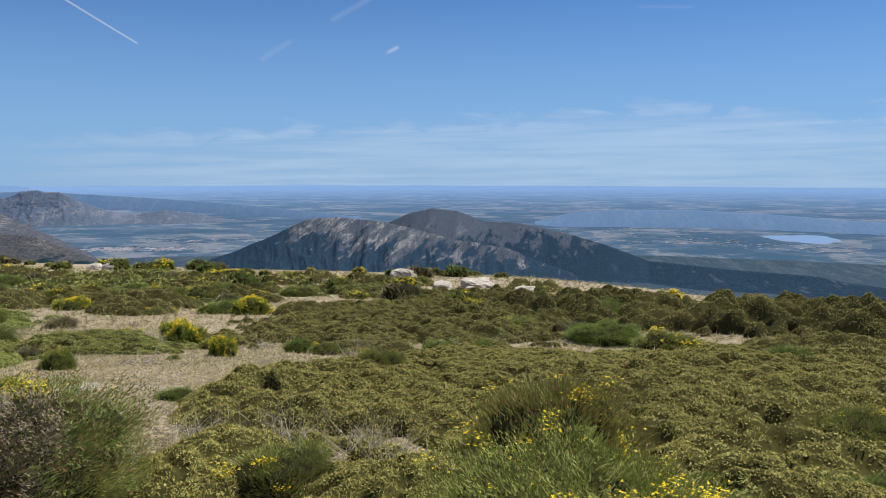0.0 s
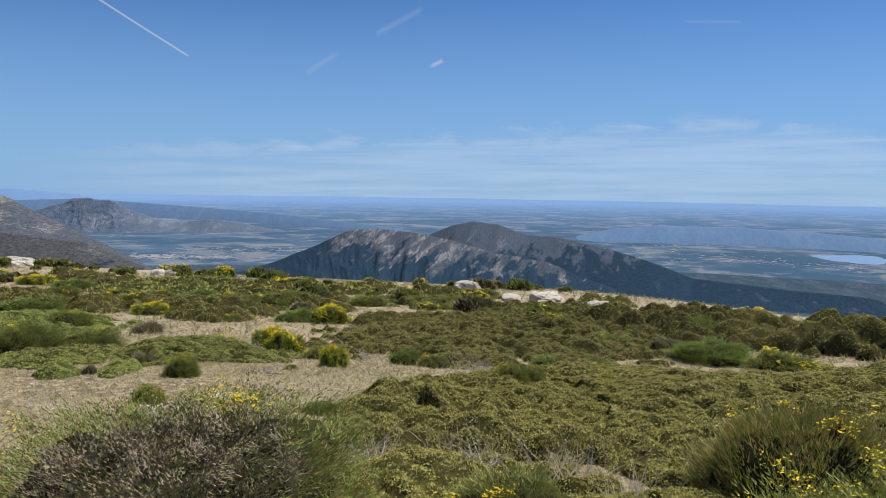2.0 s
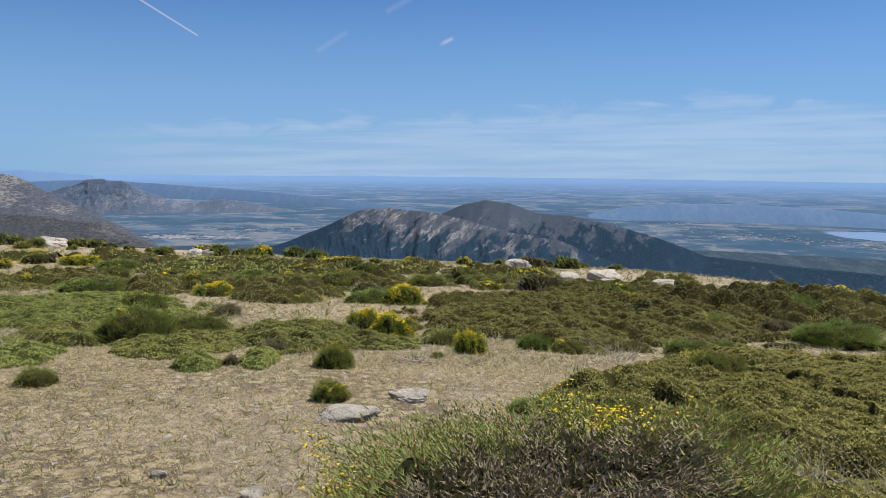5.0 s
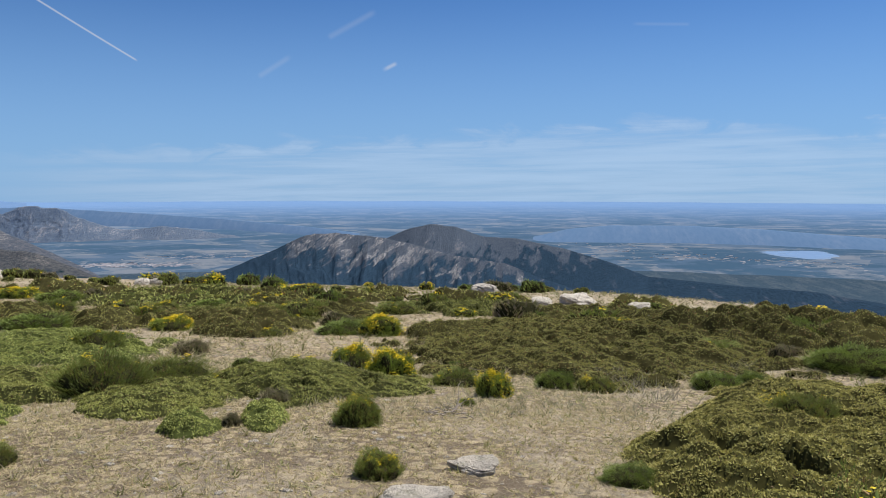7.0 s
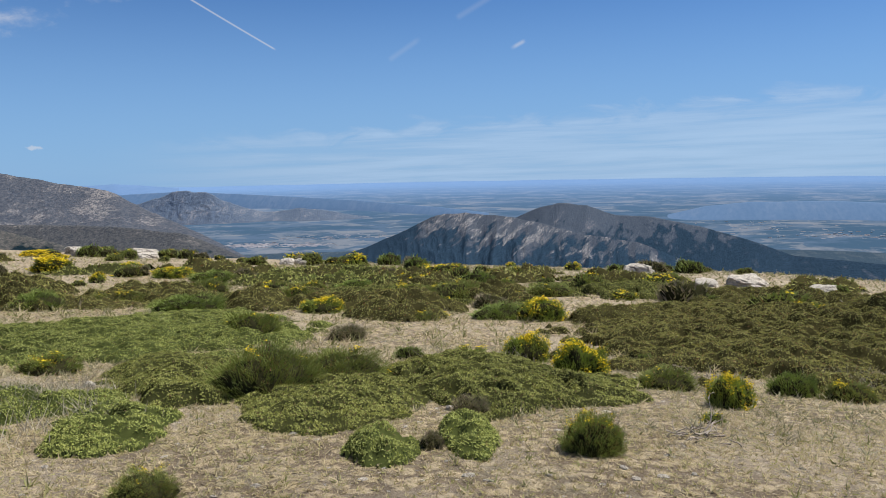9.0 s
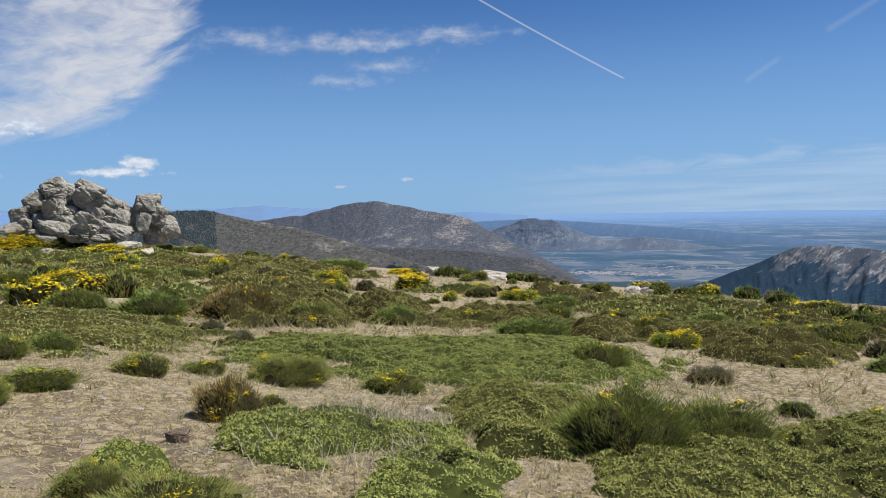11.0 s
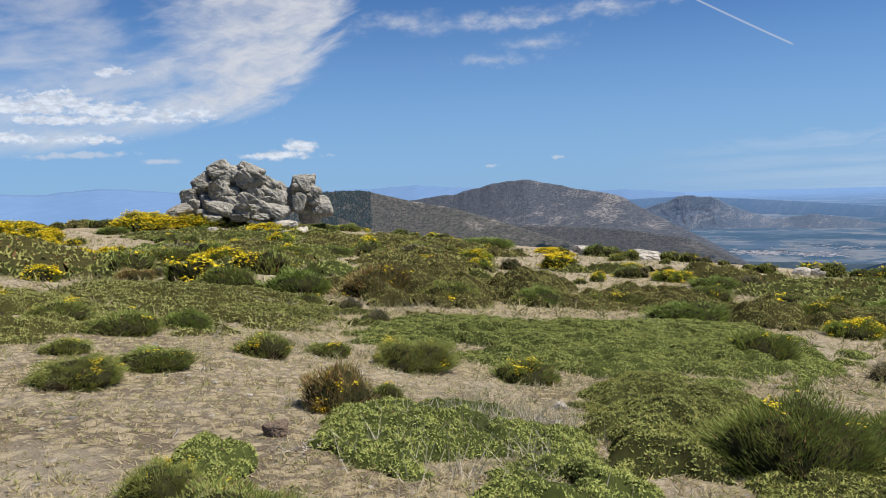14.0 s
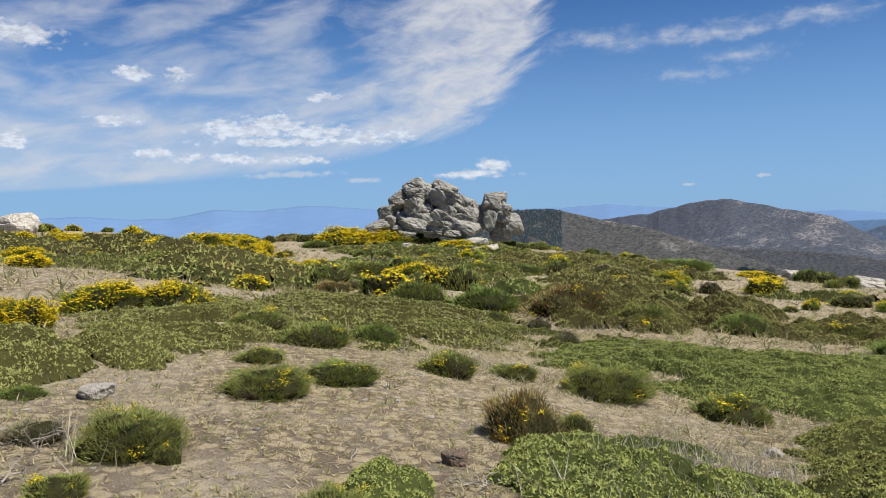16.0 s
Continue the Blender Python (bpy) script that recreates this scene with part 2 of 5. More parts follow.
def slope_material(name, bush, bare, rock, size, forest=None, tree_line=0.0, spread=40.0, rockiness=0.5, drawn=0.2, rise=0.0, lean=0.0, middle=0.0, pale=0.75, above=-9999.0):
    """A far hillside: scrub, bare ground and outcrops; woods below the tree line."""
    m, g, b = material(name, 1.0)
    b.inputs["Specular IOR Level"].default_value = 0.0
    p = place_of(g)
    q = g.scaled(p, 1, drawn, 0.8)
    dots = g.noise(q, 9.0 / size, 8.0, 0.78)
    wide = g.noise(q, 0.7 / size, 5.0, 0.65)
    col = g.mix(g.smooth(dots, 0.38, 0.62), bush, bare)
    east = g.math("SUBTRACT", g.split(p)[0], middle)
    ribs = g.math("ADD", g.noise(g.scaled(p, 1, drawn, 0.3), 1.0 / size, 8.0, 0.75), g.math("MULTIPLY", g.math("SUBTRACT", wide, 0.5), 0.9))
    ribs = g.math("ADD", ribs, g.math("MULTIPLY", g.math("MULTIPLY", east, lean), g.smooth(g.split(p)[2], above - 30.0, above + 30.0)))
    seam = g.noise(g.scaled(p, 1, drawn, 0.35), 8.0 / size, 8.0, 0.8)
    bright = g.math("MULTIPLY", g.smooth(ribs, rockiness - 0.04, rockiness + 0.12), g.math("ADD", 0.05, g.math("MULTIPLY", g.smooth(seam, 0.45, 0.58), pale)))
    col = g.mix(bright, col, rock)
    if forest:
        z = g.math("DIVIDE", g.math("SUBTRACT", tree_line, g.split(p)[2]), 5.0 * spread)
        patchy = g.noise(g.scaled(p, 1, drawn, 0.5), 0.6 / size, 7.0, 0.7)
        z = g.math("ADD", z, g.math("MULTIPLY", east, rise))
        z = g.math("ADD", z, g.math("ADD", g.math("MULTIPLY", patchy, 2.0), g.math("MULTIPLY", dots, 0.25)))
        wood = g.mix(g.smooth(g.noise(q, 9.0 / size, 4.0, 0.75), 0.38, 0.62), forest, tuple(0.55 * c for c in forest))
        col = g.mix(g.smooth(z, 1.06, 1.22), col, wood)
    relief = g.math("ADD", g.math("ADD", g.math("MULTIPLY", dots, 0.5), seam), g.math("MULTIPLY", ribs, 1.2))
    return finish(m, g, b, col, relief, 0.6, (0.16 if size < 100 else 0.0) * size)


def plain_material():
    """Fields, groves and villages of the plain, in kilometres; haze is painted in, bluer with distance."""
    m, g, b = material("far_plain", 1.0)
    b.inputs["Specular IOR Level"].default_value = 0.0
    n = g.tree.nodes.new("ShaderNodeUVMap")
    n.uv_map = "kilometres"
    uv = n.outputs[0]
    field = g.tree.nodes.new("ShaderNodeTexVoronoi")
    g.put(g.scaled(uv, 1, 1, 1), field.inputs["Vector"])
    field.inputs["Scale"].default_value = 2.6
    tone = g.split(field.outputs["Color"])[0]
    grove = g.noise(uv, 0.7, 7.0, 0.75)
    col = g.mix(g.smooth(tone, 0.25, 0.9), PLAIN_DARK, PLAIN_LIGHT)
    col = g.mix(g.smooth(grove, 0.44, 0.56), PLAIN_WOOD, col)
    col = g.mix(g.smooth(g.noise(uv, 9.0, 3.0, 0.7), 0.68, 0.76), col, PLAIN_PALE)
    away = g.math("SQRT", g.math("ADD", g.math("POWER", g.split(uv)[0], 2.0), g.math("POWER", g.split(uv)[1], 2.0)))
    # aerial haze put into the base colour, growing with distance
    col = g.mix(g.math("MULTIPLY", g.smooth(away, 8.0, 44.0), 0.88), col, PLAIN_HAZE)
    return finish(m, g, b, col)


PLAIN_HAZE = (0.15, 0.26, 0.45)
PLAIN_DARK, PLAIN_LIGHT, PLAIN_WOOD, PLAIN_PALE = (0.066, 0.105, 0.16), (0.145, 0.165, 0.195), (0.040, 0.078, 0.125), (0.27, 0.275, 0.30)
SOIL = soil_material()
GRANITE = rocky("lichen_granite", (0.45, 0.42, 0.365), (0.27, 0.255, 0.22), (0.33, 0.32, 0.19))
BROWN_STONE = rocky("brown_stone", (0.30, 0.215, 0.15), (0.22, 0.155, 0.11), (0.25, 0.20, 0.14), 3.0)
PALE_GRANITE = rocky("pale_granite", (0.64, 0.58, 0.49), (0.46, 0.42, 0.36), (0.40, 0.37, 0.27), 2.0)
# Valley woods: their bluish tint is haze put into the colour.
HAZE_WOODS = slope_material("valley_woods", (0.028, 0.052, 0.08), (0.05, 0.075, 0.10), (0.09, 0.11, 0.13), 30.0)
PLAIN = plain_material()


# ---- the lie of the land ----
def hash2(i, j, seed):
    n = (i * 374761393 + j * 668265263 + seed * 1442695041) & 0x7FFFFFFF
    n = ((n ^ (n >> 13)) * 1274126177) & 0x7FFFFFFF
    return ((n ^ (n >> 16)) & 0xFFFF) / 65535.0


def vnoise(x, y, seed=0):
    """Smooth lattice noise, 0 to 1, on arrays."""
    x, y = np.asarray(x, float), np.asarray(y, float)
    i, j = np.floor(x).astype(np.int64), np.floor(y).astype(np.int64)
    u, v = x - i, y - j
    u, v = u * u * (3 - 2 * u), v * v * (3 - 2 * v)
    a, b = hash2(i, j, seed), hash2(i + 1, j, seed)
    c, d = hash2(i, j + 1, seed), hash2(i + 1, j + 1, seed)
    return (a + (b - a) * u) * (1 - v) + (c + (d - c) * u) * v


def fbm(x, y, octaves=4, seed=0):
    total, gain, x, y = 0.0, 0.5, np.asarray(x, float), np.asarray(y, float)
    for k in range(octaves):
        total = total + gain * (vnoise(x, y, seed + 17 * k) - 0.5)
        x, y, gain = x * 2.03 + 5.1, y * 2.03 - 3.7, gain * 0.5
    return total


def ridged(x, y, octaves=4, seed=0):
    total, gain, x, y = 0.0, 0.5, np.asarray(x, float), np.asarray(y, float)
    for k in range(octaves):
        total = total + gain * (1 - 2 * np.abs(vnoise(x, y, seed + 17 * k) - 0.5))
        x, y, gain = x * 2.1 + 5.1, y * 2.1 - 3.7, gain * 0.5
    return total


def cell(x, y, seed=0):
    """Distance to the nearest of scattered points, one to a unit square."""
    x, y = np.asarray(x, float), np.asarray(y, float)
    i, j = np.floor(x).astype(np.int64), np.floor(y).astype(np.int64)
    best = np.full(x.shape, 9.0)
    for a in (-1, 0, 1):
        for b in (-1, 0, 1):
            px, py = i + a + hash2(i + a, j + b, seed), j + b + hash2(i + a, j + b, seed + 50)
            best = np.minimum(best, np.hypot(x - px, y - py))
    return best


CX, CY = -3.0, 0.0  # the middle of the walk


def smoothstep(a, b, v):
    t = np.clip((v - a) / (b - a), 0, 1)
    return t * t * (3 - 2 * t)


def bowl(r):
    """The basin floor, r metres out: it climbs slowly to the horizon."""
    dip = 9.0 - (np.clip(r, 1500, 4900) - 1500) * (7.93 / 3400)
    return 1.9 - r * np.tan(np.radians(dip))


def land(x, y):
    """Height of the ground: a heath that tilts to the north, its brow, the slope below and the basin."""
    x, y = np.asarray(x, float), np.asarray(y, float)
    r = np.hypot(x - CX, y - CY)
    near = 0.45 - 0.1 * y + 0.5 * np.clip((-x - 20) / 40, 0, 1) * np.clip(y / 25, 0, 1)
    begin = 4.0 + 1.5 * smoothstep(-11.0, -6.0, x)
    near = near - 0.4 * smoothstep(begin, 2.7 * begin - 1.3, y) * (1 - smoothstep(22, 36, y)) + 0.9 * np.exp(-((x + 63) ** 2 + (y - 26) ** 2) / 160)
    near = near - 0.03 * np.clip(-x - 75, 0, None) - 0.02 * np.clip(-y - 25, 0, None)
    near = near + 0.16 * fbm(x / 5.0, y / 5.0, 3, 3) + 0.07 * fbm(x / 0.9, y / 0.9, 3, 9)
    edge = 46 - 1.7 * np.clip(x + 2, 0, None) + 5 * fbm(x / 14, y / 60, 2, 5)
    edge = np.maximum(edge, -60)
    over = np.clip(y - edge, 0, None) + 0.6 * np.clip(-x - 95, 0, None) + 0.5 * np.clip(-y - 60, 0, None)
    heath = near - 0.45 * over ** 2 / (over + 6.0)
    far = bowl(r) + 6 * fbm(x / 120, y / 120, 3, 21)
    return np.where(r < 60, heath, np.maximum(heath, np.where(r > 1500, far, bowl(np.full_like(r, 1500.0)) - (1500 - r) * 0.02)))


# ---- mesh helpers ----
def tri_mesh(name, verts, faces, mats, smooth=False, slots=None):
    """A mesh of triangles from arrays."""
    me = bpy.data.meshes.new(name)
    verts, faces = np.asarray(verts, np.float32), np.asarray(faces, np.int32)
    me.vertices.add(len(verts))
    me.vertices.foreach_set("co", verts.ravel())
    k = faces.shape[1]
    me.loops.add(faces.size)
    me.loops.foreach_set("vertex_index", faces.ravel())
    me.polygons.add(len(faces))
    me.polygons.foreach_set("loop_start", np.arange(0, faces.size, k, dtype=np.int32))
    if slots is not None:
        me.polygons.foreach_set("material_index", np.asarray(slots, np.int32))
    me.polygons.foreach_set("use_smooth", np.full(len(faces), smooth))
    for m in mats:
        me.materials.append(m)
    me.update(calc_edges=True)
    return me


def sheet(name, grid, mats, slots=None, wrap=False):
    """A smooth quad sheet from a rows x columns x 3 array of places."""
    rows, cols = grid.shape[:2]
    i, j = np.meshgrid(np.arange(rows - 1), np.arange(cols if wrap else cols - 1), indexing="ij")
    a, b = i * cols + j, i * cols + (j + 1) % cols
    faces = np.stack([a, b, b + cols, a + cols], -1).reshape(-1, 4)
    return tri_mesh(name, grid.reshape(-1, 3), faces, mats, True, slots)


def part(name, mesh, parent, label=""):
    ob = new(name, mesh)
    ob.parent = parent
    return tagged(ob, label)


def blades(root, tip, width, rng, flat=0.4, face=None):
    """One thin triangle from each root to its tip; flat: how far their faces turn up to the sky; face: where they turn instead."""
    n = len(root)
    way = tip - root
    side = np.cross(way, rng.normal(size=(n, 3)) + [0, 0, flat] if face is None else rng.normal(size=(n, 3)) * 0.35 + face)
    side *= (np.asarray(width).reshape(-1, 1) / 2) / (np.linalg.norm(side, axis=1, keepdims=True) + 1e-9)
    return np.stack([root - side, root + side, tip], 1).reshape(-1, 3), np.arange(3 * n).reshape(-1, 3)


def ball(rows=14, cols=22):
    """Unit sphere places and quads as arrays (poles closed by tiny rings)."""
    th = np.linspace(0.02, math.pi - 0.02, rows)
    ph = np.linspace(0, 2 * math.pi, cols, endpoint=False)
    t, p = np.meshgrid(th, ph, indexing="ij")
    return np.stack([np.sin(t) * np.cos(p), np.sin(t) * np.sin(p), np.cos(t)], -1)


def noise3(p, scale, seed=0):
    """Cheap smooth noise on places in space, about -0.5 to 0.5."""
    q = np.asarray(p) * scale
    return (vnoise(q[..., 0] + 0.7 * q[..., 2], q[..., 1] - 0.4 * q[..., 2], seed) + vnoise(q[..., 1] + 0.6 * q[..., 0], q[..., 2] + 3.1, seed + 5) - 1.0) * 0.7


# ---- ground ----
rings = np.concatenate([np.linspace(0.05, 3.0, 22), np.geomspace(3.12, 120, 150), np.geomspace(124, 4900, 80)])
turns = np.radians(np.linspace(-180, 180, 320, endpoint=False))
R, T = np.meshgrid(rings, turns, indexing="ij")
GX, GY = CX + R * np.sin(T), CY + R * np.cos(T)
grid = np.stack([GX, GY, land(GX, GY)], -1)
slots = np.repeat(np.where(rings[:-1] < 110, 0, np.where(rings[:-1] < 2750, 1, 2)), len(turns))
ground = new("ground", sheet("ground", grid, [SOIL, HAZE_WOODS, PLAIN], slots, wrap=True))
tagged(ground, "dry sandy heath ground falling away to a wide haze-blue plain", "ground", kind="structure")
dip = np.radians(9.0 - (np.clip(R, 1500, 4900) - 1500) * (7.93 / 3400))
real = 0.9 / np.tan(dip)  # kilometres to the same spot of a level plain 900 m below
uv = np.stack([real * np.sin(T), real * np.cos(T)], -1).reshape(-1, 2)
layer = ground.data.uv_layers.new(name="kilometres")
index = np.empty(len(ground.data.loops), np.int32)
ground.data.loops.foreach_get("vertex_index", index)
layer.data.foreach_set("uv", uv[index].astype(np.float32).ravel())


# ---- hills and mountains ----
slopes = {}


def mountain(name, label, ridge, mat, front, behind, crag=0.1, knobs=0.03, steep=1.1, seed=1, columns=260, rows=60, gully=140.0):
    """A range along a ridge of (bearing, height above the level of the eye in degrees, metres away)."""
    a, e, d = (np.array(c, float) for c in zip(*ridge))
    fine = np.linspace(a[0], a[-1], columns)
    step = np.interp(fine, a, e)
    half = 4 if (a[-1] - a[0]) / columns < 0.12 else 1
    soft = np.convolve(np.pad(step, half, "edge"), np.ones(2 * half + 1) / (2 * half + 1), "valid")
    dist = np.convolve(np.pad(np.interp(fine, a, d), 30, "edge"), np.ones(61) / 61, "valid")
    top = 1.9 + dist * np.tan(np.radians(soft))
    span = np.maximum(top - (bowl(np.maximum(dist - 0.5 * front, 1500)) - 20), 8.0)
    across = np.radians(fine) * dist
    knob = span * knobs * (ridged(across / 55, fine * 0 + seed, 4, seed) - 0.55)
    s = np.concatenate([np.linspace(0, 1, rows), np.linspace(1, 0, 14)[1:]])
    r = np.concatenate([np.linspace(-1, 0, rows), np.linspace(0, 1, 14)[1:]])
    S, A = np.meshgrid(s, fine, indexing="ij")
    away = dist[None] + np.where(r[:, None] < 0, r[:, None] * front, r[:, None] * behind)
    X = np.tile(across[None], (len(s), 1))
    base = bowl(np.maximum(away, 1500)) - 22
    H = S * span  # metres up the slope, as seen from afar
    warp = 30 * fbm(X / 120, H / 60, 3, seed + 2)
    spur = ridged((X + warp) / gully, H / (gully * 2.0), 5, seed + 4) - 0.55
    rough = ridged((X + warp) / 34, H / 16, 3, seed + 8) - 0.5
    shape = S ** steep
    swell = 4 * S * (1 - S) * np.where(r[:, None] < 0, 1, 0.3)
    z = base + (top - base) * shape + knob * S**8 + span * crag * (0.9 * spur + 0.35 * rough) * swell
    away = away + np.where(r[:, None] < 0, span * crag * (1.6 * spur + 1.0 * rough) * swell, 0)
    ang = np.radians(A)
    grid = np.stack([CX + away * np.sin(ang), CY + away * np.cos(ang), z], -1)
    slopes[name] = grid[:rows]
    ob = new(name, sheet(name, grid, [mat]))
    return tagged(ob, label, "mountain", kind="structure")


# Scrub, rock and wood colours of the hills have blue haze mixed in.
HAZE_FOREST = (0.026, 0.05, 0.082)
CRAG = slope_material("crag_mountain", (0.036, 0.050, 0.072), (0.075, 0.085, 0.105), (0.31, 0.295, 0.29), 24.0, HAZE_FOREST, -200.0, 26.0, 0.51, 0.13, -0.0005, 0.0, -560.0)
DOME = slope_material("dark_mountain", (0.038, 0.056, 0.082), (0.078, 0.092, 0.118), (0.19, 0.185, 0.20), 30.0, HAZE_FOREST, -222.0, 30.0, 0.60, 0.2)
HEATHER = slope_material("heather_hill", (0.054, 0.067, 0.092), (0.105, 0.112, 0.13), (0.28, 0.262, 0.255), 60.0, HAZE_FOREST, -215.0, 22.0, 0.57, 0.6, 0.0, 0.0007, -1560.0, 0.75, -105.0)
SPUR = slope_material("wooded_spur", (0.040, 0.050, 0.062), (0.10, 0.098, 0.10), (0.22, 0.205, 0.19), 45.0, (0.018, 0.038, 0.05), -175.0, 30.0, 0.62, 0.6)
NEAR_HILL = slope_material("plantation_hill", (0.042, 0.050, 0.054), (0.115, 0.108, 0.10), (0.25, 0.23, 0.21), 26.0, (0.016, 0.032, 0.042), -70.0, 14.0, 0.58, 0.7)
# Farthest hills: their blue is haze painted as base colour.
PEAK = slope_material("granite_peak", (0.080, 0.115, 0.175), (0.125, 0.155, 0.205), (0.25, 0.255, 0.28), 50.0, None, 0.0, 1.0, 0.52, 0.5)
HAZE_BLUE = slope_material("far_range", (0.115, 0.20, 0.345), (0.125, 0.21, 0.36), (0.135, 0.22, 0.37), 200.0)
HAZE_BLUE_DEEP = slope_material("far_ridge", (0.085, 0.15, 0.255), (0.10, 0.165, 0.27), (0.12, 0.18, 0.28), 150.0)

mountain("mountain_crag", "dark haze-blue mountain with pale granite ribs and wooded foot",
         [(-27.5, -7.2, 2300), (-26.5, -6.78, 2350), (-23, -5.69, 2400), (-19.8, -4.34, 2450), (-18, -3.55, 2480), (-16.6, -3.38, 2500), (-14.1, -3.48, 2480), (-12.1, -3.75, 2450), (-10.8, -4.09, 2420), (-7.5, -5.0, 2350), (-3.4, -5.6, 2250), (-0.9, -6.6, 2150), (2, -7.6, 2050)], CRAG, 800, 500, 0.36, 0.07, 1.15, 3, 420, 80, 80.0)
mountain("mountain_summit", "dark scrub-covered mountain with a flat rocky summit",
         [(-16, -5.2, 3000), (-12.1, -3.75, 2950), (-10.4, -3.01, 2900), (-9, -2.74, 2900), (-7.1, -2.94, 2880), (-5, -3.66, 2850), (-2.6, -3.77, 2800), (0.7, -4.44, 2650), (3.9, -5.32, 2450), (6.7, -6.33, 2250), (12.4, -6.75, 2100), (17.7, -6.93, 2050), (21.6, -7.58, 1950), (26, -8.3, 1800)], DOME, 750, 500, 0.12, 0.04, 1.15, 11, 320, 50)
mountain("hill_heather", "long haze-blue heather hill with a rounded summit",
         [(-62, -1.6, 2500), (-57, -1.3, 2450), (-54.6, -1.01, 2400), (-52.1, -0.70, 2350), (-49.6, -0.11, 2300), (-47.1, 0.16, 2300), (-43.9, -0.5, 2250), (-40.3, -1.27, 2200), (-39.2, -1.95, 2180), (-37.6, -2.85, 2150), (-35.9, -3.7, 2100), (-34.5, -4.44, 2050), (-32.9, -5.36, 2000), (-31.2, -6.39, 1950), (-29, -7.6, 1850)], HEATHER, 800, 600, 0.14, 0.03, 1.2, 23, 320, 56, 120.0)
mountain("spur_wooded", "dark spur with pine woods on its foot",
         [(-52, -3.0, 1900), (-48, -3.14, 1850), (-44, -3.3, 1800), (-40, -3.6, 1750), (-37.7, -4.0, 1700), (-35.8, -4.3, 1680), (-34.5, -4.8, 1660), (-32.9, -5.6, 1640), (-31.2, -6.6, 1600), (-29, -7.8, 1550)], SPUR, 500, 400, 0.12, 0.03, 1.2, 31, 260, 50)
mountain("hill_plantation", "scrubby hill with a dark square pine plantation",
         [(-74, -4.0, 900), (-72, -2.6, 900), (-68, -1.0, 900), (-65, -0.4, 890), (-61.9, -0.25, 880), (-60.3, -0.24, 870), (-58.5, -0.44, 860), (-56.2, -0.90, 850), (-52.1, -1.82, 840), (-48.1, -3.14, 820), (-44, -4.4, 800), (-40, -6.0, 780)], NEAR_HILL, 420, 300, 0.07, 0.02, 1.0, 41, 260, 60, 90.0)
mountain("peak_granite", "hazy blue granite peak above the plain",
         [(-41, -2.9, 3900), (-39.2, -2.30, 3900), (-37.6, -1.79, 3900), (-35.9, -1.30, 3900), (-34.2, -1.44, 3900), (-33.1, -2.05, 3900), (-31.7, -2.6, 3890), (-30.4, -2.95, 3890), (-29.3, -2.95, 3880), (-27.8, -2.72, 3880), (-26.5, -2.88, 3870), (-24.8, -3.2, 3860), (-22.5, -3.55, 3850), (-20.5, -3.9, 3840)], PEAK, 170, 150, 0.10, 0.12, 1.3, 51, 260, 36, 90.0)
mountain("range_far_east", "pale haze-blue far mountain range",
         [(-125, 0.1, 4700), (-110, 0.25, 4700), (-100, 0.1, 4700), (-94.9, 0.04, 4700), (-91.6, 0.05, 4700), (-88.8, -0.22, 4700), (-86.2, -0.21, 4700), (-83.2, 0.33, 4700), (-80.5, 0.14, 4700), (-76.9, 0.45, 4700), (-74.5, 0.31, 4700), (-72.1, 0.04, 4700), (-68, -0.07, 4700), (-63, -0.2, 4700), (-58.1, -0.16, 4700), (-55.1, 0.0, 4700), (-53, -0.22, 4700), (-50.3, -0.37, 4700), (-45, -0.9, 4700), (-40, -0.75, 4700), (-36, -1.1, 4700)], HAZE_BLUE, 500, 150, 0.04, 0.05, 1.0, 61, 420, 14, 300.0)
mountain("ridge_far", "low haze-blue ridge on the plain",
         [(-40, -1.5, 4350), (-36, -1.35, 4350), (-32.7, -1.58, 4320), (-29.2, -1.84, 4260), (-23.7, -2.29, 4150), (-19.8, -2.72, 4000), (-17.4, -2.95, 3920), (-14.1, -3.4, 3800)], HAZE_BLUE_DEEP, 120, 120, 0.04, 0.03, 1.0, 71, 260, 24, 300.0)
mountain("ridge_plain", "low haze-blue wooded rise on the plain",
         [(-6, -5.2, 3700), (-3, -4.0, 3780), (1, -3.05, 3850), (4, -2.75, 3900), (9, -2.7, 3900), (14, -2.85, 3900), (18, -3.1, 3850), (22, -3.3, 3800), (30, -3.6, 3750)], HAZE_BLUE_DEEP, 300, 150, 0.03, 0.02, 1.0, 81, 200, 20, 300.0)


# ---- plants ----
def tones(name, light, dark, flower=0.0, dead=0.0, dry=None, share=0.0, clump=0.5):
    return dict(name=name, stem=leafy("stems_" + name, light, dark, dry, share), flower=flower, dead=dead, clump=clump)


WOOD = leafy("grey_dead_twigs", (0.37, 0.305, 0.205), (0.165, 0.13, 0.085), None, 0, 0.0)
PETAL = leafy("yellow_petals", (0.88, 0.72, 0.03), (0.72, 0.54, 0.015), None, 0, 0.3)
# Near-black colour stands in for the shade between the stems.
CORE_SHADE = leafy("shaded_inner_wood", (0.038, 0.037, 0.016), (0.018, 0.018, 0.009), None, 0, 0.0)
BROWN = (0.27, 0.16, 0.07)
FLOWERY = tones("flowering_green", (0.40, 0.47, 0.085), (0.15, 0.21, 0.038), 0.16, 0.04, clump=0.47)
FLOWERY_LIGHT = tones("pale_green", (0.38, 0.45, 0.10), (0.14, 0.185, 0.042), 0.03, 0.06, BROWN, 0.12)
GREEN = tones("fresh_green", (0.31, 0.39, 0.085), (0.11, 0.15, 0.032), 0.0, 0.04)
OLIVE = tones("olive_green", (0.38, 0.42, 0.105), (0.14, 0.165, 0.042), 0.012, 0.06, BROWN, 0.08)
